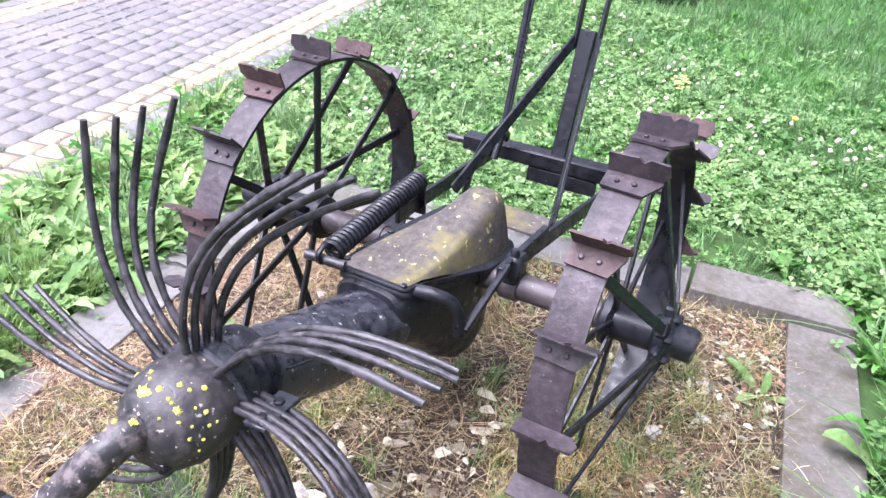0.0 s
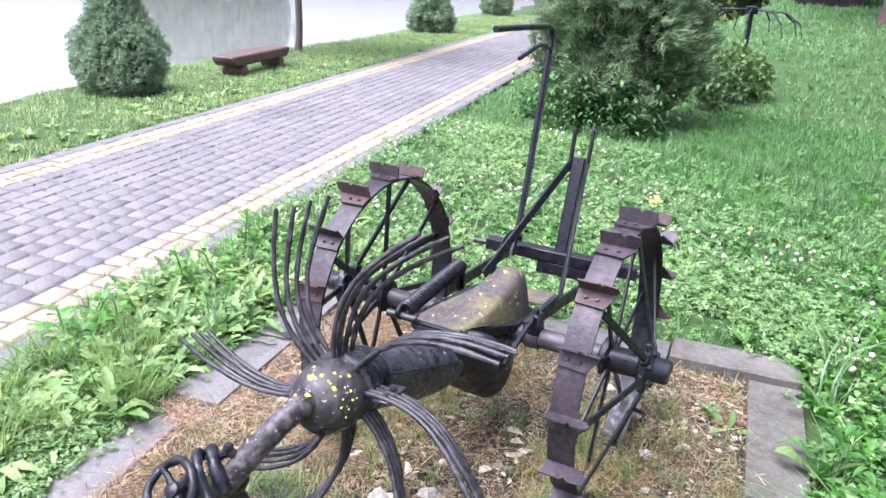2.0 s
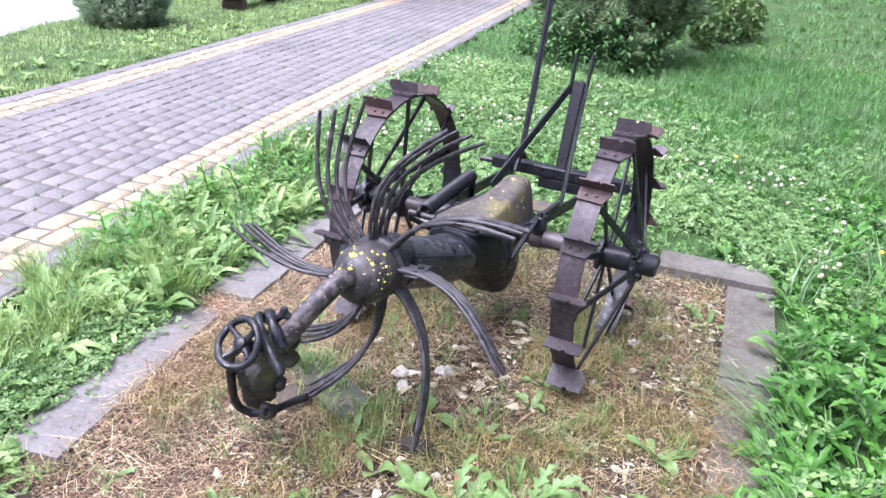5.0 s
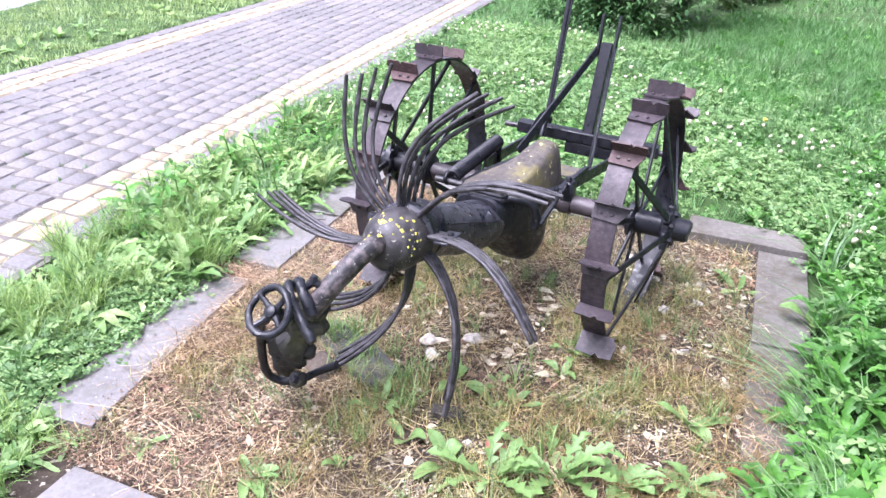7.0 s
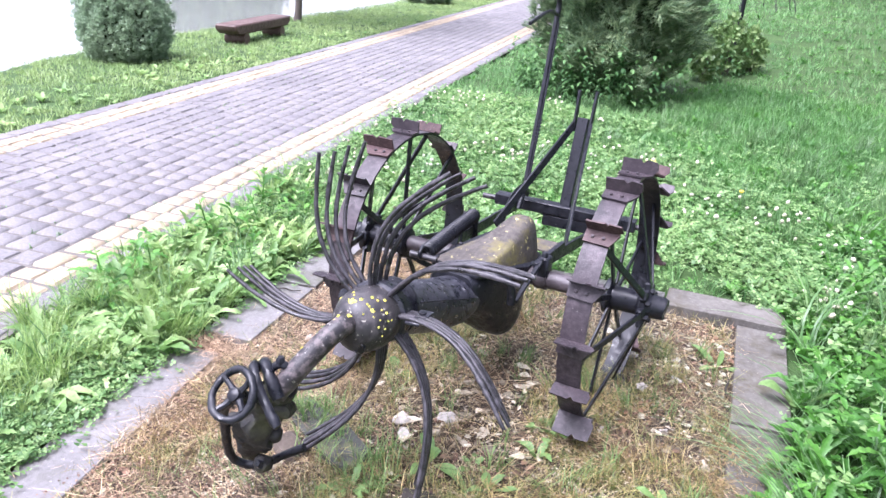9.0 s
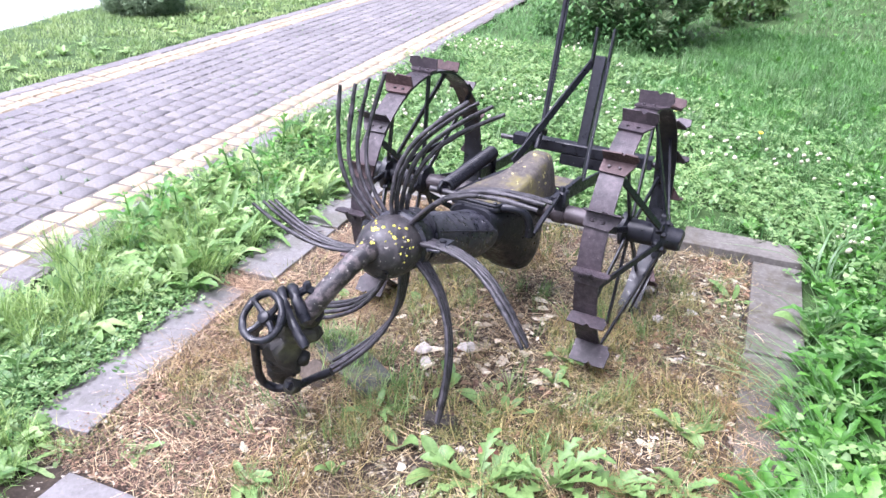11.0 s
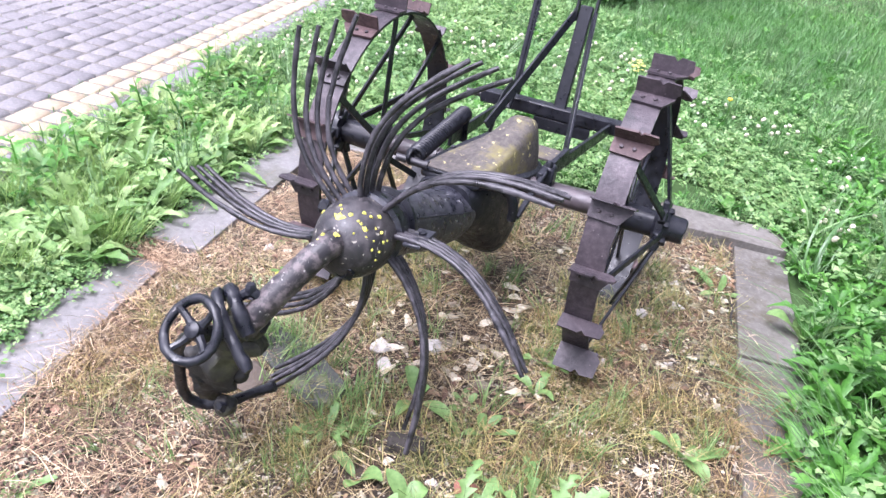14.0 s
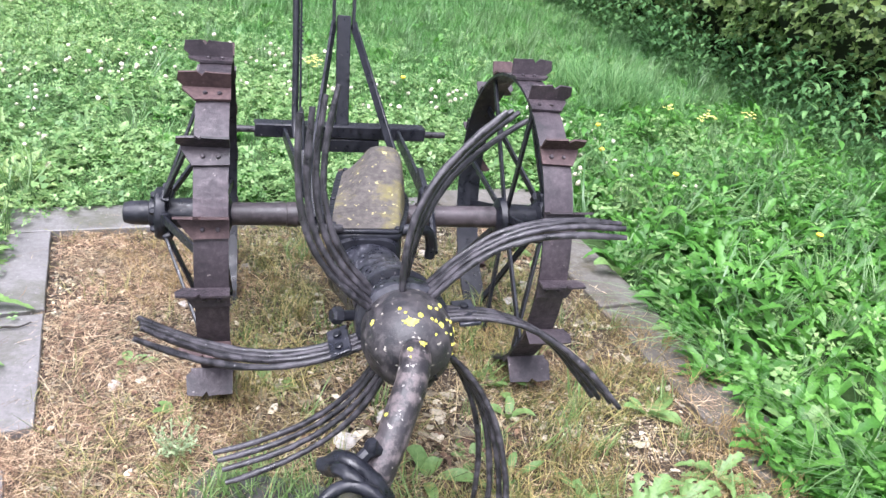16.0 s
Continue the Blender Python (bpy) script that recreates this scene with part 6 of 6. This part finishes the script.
def stone(x, y, r, seed):
    """A broken limestone lump."""
    q = random.Random(seed)
    bm = bmesh.new()
    for k in range(15):
        d = Vector((q.gauss(0, 1), q.gauss(0, 1), q.gauss(0, 1))).normalized() * r * q.uniform(0.8, 1.15)
        bm.verts.new((d.x * 1.25, d.y, d.z * 0.6))
    bmesh.ops.convex_hull(bm, input=bm.verts)
    bmesh.ops.delete(bm, geom=[v for v in bm.verts if not v.link_faces], context="VERTS")
    bmesh.ops.bevel(bm, geom=list(bm.edges), offset=r * 0.06, segments=1, affect="EDGES")
    thing("stone", bm, WHITE, "broken white limestone lump lying in the gravel", "stone", "white stones", m=pose(x, y, -0.024 + r * 0.3, q.uniform(-15, 15), q.uniform(-15, 15), q.uniform(0, 360)), smooth=False)


for k, (x, y, r) in enumerate(((0.04, -0.69, 0.036), (0.1, -0.77, 0.028), (0.18, -0.59, 0.036), (0.47, -1.12, 0.02), (0.74, 0.1, 0.03), (0.85, 0.25, 0.026), (0.8, 0.42, 0.022), (-0.65, -0.42, 0.02), (-0.5, 0.05, 0.024), (0.9, -0.15, 0.018), (0.7, -0.3, 0.02), (-0.62, -0.9, 0.018), (-0.3, 0.35, 0.022), (0.62, 0.35, 0.028), (0.45, 0.5, 0.024))):
    stone(x, y, r, k + 1)

# flat stone, timber and small block under the machine
# stone grey lowered to include the shade that lies on the stone
MOSSY = worn("grey_field_stone", (0.053, 0.055, 0.049), (0.026, 0.027, 0.024), (0.095, 0.098, 0.087), 0.85, 0, 10, 50, (0.085, 0.09, 0.05), 0.8, 14.0, 0.6)
OLD_TIMBER = worn("old_timber", (0.062, 0.049, 0.038), (0.024, 0.019, 0.016), (0.11, 0.088, 0.07), 0.9, 0, 9, 60, (0.09, 0.095, 0.045), 0.8, 16.0, 0.66)


def roughened(bm, over, amount, size):
    """Cuts the long edges and wears the faces uneven."""
    bmesh.ops.subdivide_edges(bm, edges=[e for e in bm.edges if e.calc_length() > over], cuts=6, use_grid_fill=True)
    for v in bm.verts:
        v.co += Vector((1.2, 1, 1)) * amount * noise.noise(v.co * size)
    return bm


bm = bmesh.new()
plate(bm, [(-0.255, -0.045), (-0.12, -0.075), (0.06, -0.085), (0.2, -0.09), (0.25, -0.02), (0.2, 0.065), (0.02, 0.075), (-0.24, 0.055)], 0.07, Matrix(), 0.008)
bmesh.ops.triangulate(bm, faces=bm.faces)
thing("flat_stone", bm, MOSSY, "long flat grey stone half overgrown in the bed", "stone slab", m=pose(-0.13, -0.93, -0.032, 2, -2, -21))
bm = bmesh.new()
block(bm, (0.14, 0.095, 0.07), Matrix(), 0.014)
thing("timber", roughened(bm, 0.05, 0.01, 18), OLD_TIMBER, "broken brown timber piece lying under the hook", "timber", m=pose(-0.175, -1.085, -0.012, 4, -4, -18))
bm = bmesh.new()
block(bm, (0.115, 0.055, 0.06), Matrix(), 0.008)
thing("foot_block", roughened(bm, 0.05, 0.004, 20), WOODBLOCK, "small dark wooden block under the tine tips", "block", m=pose(0.345, -1.05, -0.01, 0, 3, 24))
bm = bmesh.new()
block(bm, (0.07, 0.045, 0.03), Matrix(), 0.006)
BRICK = worn("brick_red", (0.2, 0.085, 0.06), (0.11, 0.05, 0.04), (0.28, 0.14, 0.1), 0.9)
thing("brick_piece", bm, BRICK, "small broken piece of red brick in the gravel", "brick", m=pose(0.56, -1.1, -0.005, 8, 25, 30))


def weed(name, at, leaves, length, wide, tooth, up, label, seed):
    """A single rosette, every leaf a part."""
    q = np.random.default_rng(seed)
    ob = base(name, pose(*at), label, "weed", "weeds in the bed")
    for k in range(leaves):
        v, f = lobed_leaf(q, length * q.uniform(0.55, 1.1), wide * q.uniform(0.75, 1.15), q.uniform(0.35, up), q.uniform(0.15, 0.55), k * 2.4 + q.uniform(-0.4, 0.4), int(q.integers(4, 6)), tooth)
        lf = new("leaf", soup("leaf", v, f, BED_WEED))
        lf.parent = ob


for k, (x, y, n, ln, wd, tooth, up) in enumerate((
    (0.45, -1.24, 4, 0.18, 0.055, 0.0, 1.2), (0.78, -1.1, 14, 0.3, 0.085, 0.86, 1.3), (0.6, -1.22, 9, 0.26, 0.08, 0.84, 1.0), (1.13, -0.9, 10, 0.16, 0.06, 0.6, 1.1), (1.04, -0.6, 6, 0.155, 0.058, 0.0, 1.25), (-0.38, -1.72, 8, 0.1, 0.035, 0.3, 0.8),
    (0.26, -0.85, 4, 0.2, 0.05, 0.0, 1.35), (0.12, -1.12, 8, 0.13, 0.05, 0.45, 1.0), (0.29, -1.22, 3, 0.16, 0.05, 0.0, 1.3), (0.2, -1.44, 3, 0.15, 0.03, 0.0, 1.4), (0.4, -0.78, 5, 0.1, 0.035, 0.0, 0.9), (-0.17, -0.42, 2, 0.13, 0.06, 0.0, 0.7), (0.5, -0.86, 4, 0.13, 0.035, 0.0, 1.3), (0.97, 0.47, 4, 0.18, 0.04, 0.0, 1.3), (0.56, -0.6, 4, 0.12, 0.035, 0.0, 1.2), (0.53, -0.43, 6, 0.1, 0.04, 0.0, 1.0),
    (0.96, -1.02, 12, 0.17, 0.075, 0.7, 1.2), (-0.62, -0.3, 5, 0.1, 0.035, 0.0, 0.8), (-0.45, -0.55, 6, 0.09, 0.03, 0.0, 0.9),
    (1.32, 0.33, 7, 0.24, 0.08, 0.0, 1.0), (1.45, -0.1, 8, 0.28, 0.075, 0.5, 1.1), (1.5, -0.75, 9, 0.26, 0.07, 0.55, 1.1), (1.3, -1.1, 8, 0.25, 0.07, 0.6, 1.1), (0.0, -1.62, 7, 0.16, 0.05, 0.3, 0.9))):
    weed("dandelion", (x, y, -0.03), n, ln, wd, tooth, up, "green dandelion rosette growing in the gravel" if x < 1.2 else "large green dandelion rosette beside the kerb", 60 + k)

# feathery grey-green herb and a round-leaved seedling in the bed
HERB = leafy("grey_green_herb", (0.15, 0.22, 0.11), (0.26, 0.34, 0.2), (0.42, 0.5, 0.33), 0.3, 0.7)
herb = base("feathery_herb", pose(-0.43, -0.73, -0.03), "small grey-green feathery herb growing in the straw", "weed", "weeds in the bed")
q = np.random.default_rng(5)
for k in range(11):
    a, ln = k * 2.4, q.uniform(0.08, 0.14)
    tip = Vector((math.cos(a) * ln * 0.6, math.sin(a) * ln * 0.6, ln * q.uniform(0.6, 1.0)))
    bm = bmesh.new()
    tube(bm, [Vector(), tip * 0.5 + Vector((0, 0, 0.012)), tip], [0.0016, 0.0013, 0.001], 4)
    stem_ = part("stem", bm, HERB, herb)
    bits = [leaf(q.uniform(0.014, 0.026), 0.006, q.uniform(0.1, 1.2), 0.3, q.uniform(0, 6.28), 0, 0.0, 3) for _ in range(16)]
    for i, (v, f) in enumerate(bits):
        v += np.array(tip * (0.3 + 0.7 * i / 16))
    lf = new("leaflets", soup("leaflets", *joined(bits), HERB))
    lf.parent = stem_
seedling = base("bindweed", pose(0.56, -0.45, -0.03), "green round-leaved bindweed seedling in the gravel", "weed", "weeds in the bed")
for k in range(7):
    a = k * 2.4
    v, f = leaf(0.042, 0.036, q.uniform(0.0, 0.4), 0.3, a, 0, 0.0, 6)
    v += np.array((math.cos(a) * 0.05 * q.uniform(0.3, 1.6), math.sin(a) * 0.05 * q.uniform(0.3, 1.6), q.uniform(0.02, 0.08)))
    lf = new("leaf", soup("leaf", v, f, BED_WEED))
    lf.parent = seedling
    bm = bmesh.new()
    tube(bm, [(0, 0, 0), tuple(v[0] * np.array([0.4, 0.4, 0.7])), tuple(v[0])], 0.0015, 4)
    part("stalk", bm, BED_WEED, seedling)

# yellow flowers on the lawn: single dandelions, and charlock with a loose cluster on each stalk
def dandelion_flower(x, y):
    ob = base("dandelion_flower", pose(x, y, -0.02), "yellow flower on a thin stalk in the lawn", "flower", "yellow flowers")
    bm = bmesh.new()
    tube(bm, [(0, 0, 0), (0.01, 0.005, 0.13), (0.005, 0.01, 0.2)], 0.0025, 5)
    part("stalk", bm, SHADED_WEED, ob)
    bm = bmesh.new()
    lathe(bm, [(0.004, 0.195), (0.015, 0.203), (0.017, 0.21), (0.01, 0.216), (0.002, 0.217)], Matrix(), 10)
    part("bloom", bm, GOLD, ob)


def charlock(x, y, high, seed):
    q = random.Random(seed)
    ob = base("charlock", pose(x, y, -0.02), "pale yellow flower cluster on a tall green stalk", "flower", "charlock flowers")
    bm = bmesh.new()
    tube(bm, [(0, 0, 0), (0.012, 0.004, high * 0.6), (0.0, 0.01, high)], [0.004, 0.003, 0.002], 6)
    part("stalk", bm, SHADED_WEED, ob)
    for k in range(9):
        at = Vector((q.gauss(0, 0.018), q.gauss(0, 0.018), high + q.uniform(-0.03, 0.015)))
        bm = bmesh.new()
        for a in range(4):
            turn = Matrix.Translation(at) @ Matrix.Rotation(a * 1.571 + k, 4, "Z") @ Matrix.Rotation(-0.4, 4, "Y")
            bmesh.ops.create_icosphere(bm, subdivisions=1, radius=0.0065, matrix=turn @ Matrix.Translation((0.0075, 0, 0)) @ Matrix.Diagonal((1, 0.75, 0.25, 1)))
        part("bloom", bm, CHARLOCK, ob)


for x, y in ((1.6, 1.44), (1.9, 1.1), (2.3, 0.4), (1.75, 1.9), (0.62, 2.7)):
    dandelion_flower(x, y)
for k, (x, y, high) in enumerate(((2.49, 1.89, 0.32), (2.45, 1.91, 0.3), (2.81, 1.98, 0.32), (0.0, 2.55, 0.33), (-0.03, 2.58, 0.3), (0.03, 2.52, 0.31), (2.3, 2.1, 0.3))):
    charlock(x, y, high, k)

# twigs fallen on the slabs
for k, (x, y, turn, ln) in enumerate(((-1.02, -0.14, 20, 0.13), (1.05, 0.3, 100, 0.2))):
    bm = bmesh.new()
    tube(bm, spline([(-ln / 2, 0, 0), (-ln / 6, 0.008, 0.004), (ln / 5, -0.004, 0.002), (ln / 2, 0.012, 0.003)], 3), [0.004] * 6 + [0.003, 0.0028, 0.0025, 0.002], 6)
    thing("twig", bm, WOODBLOCK, "thin dark dry twig lying on the slab", "twig", "fallen twigs", m=pose(x, y, 0.006, 0, 0, turn))
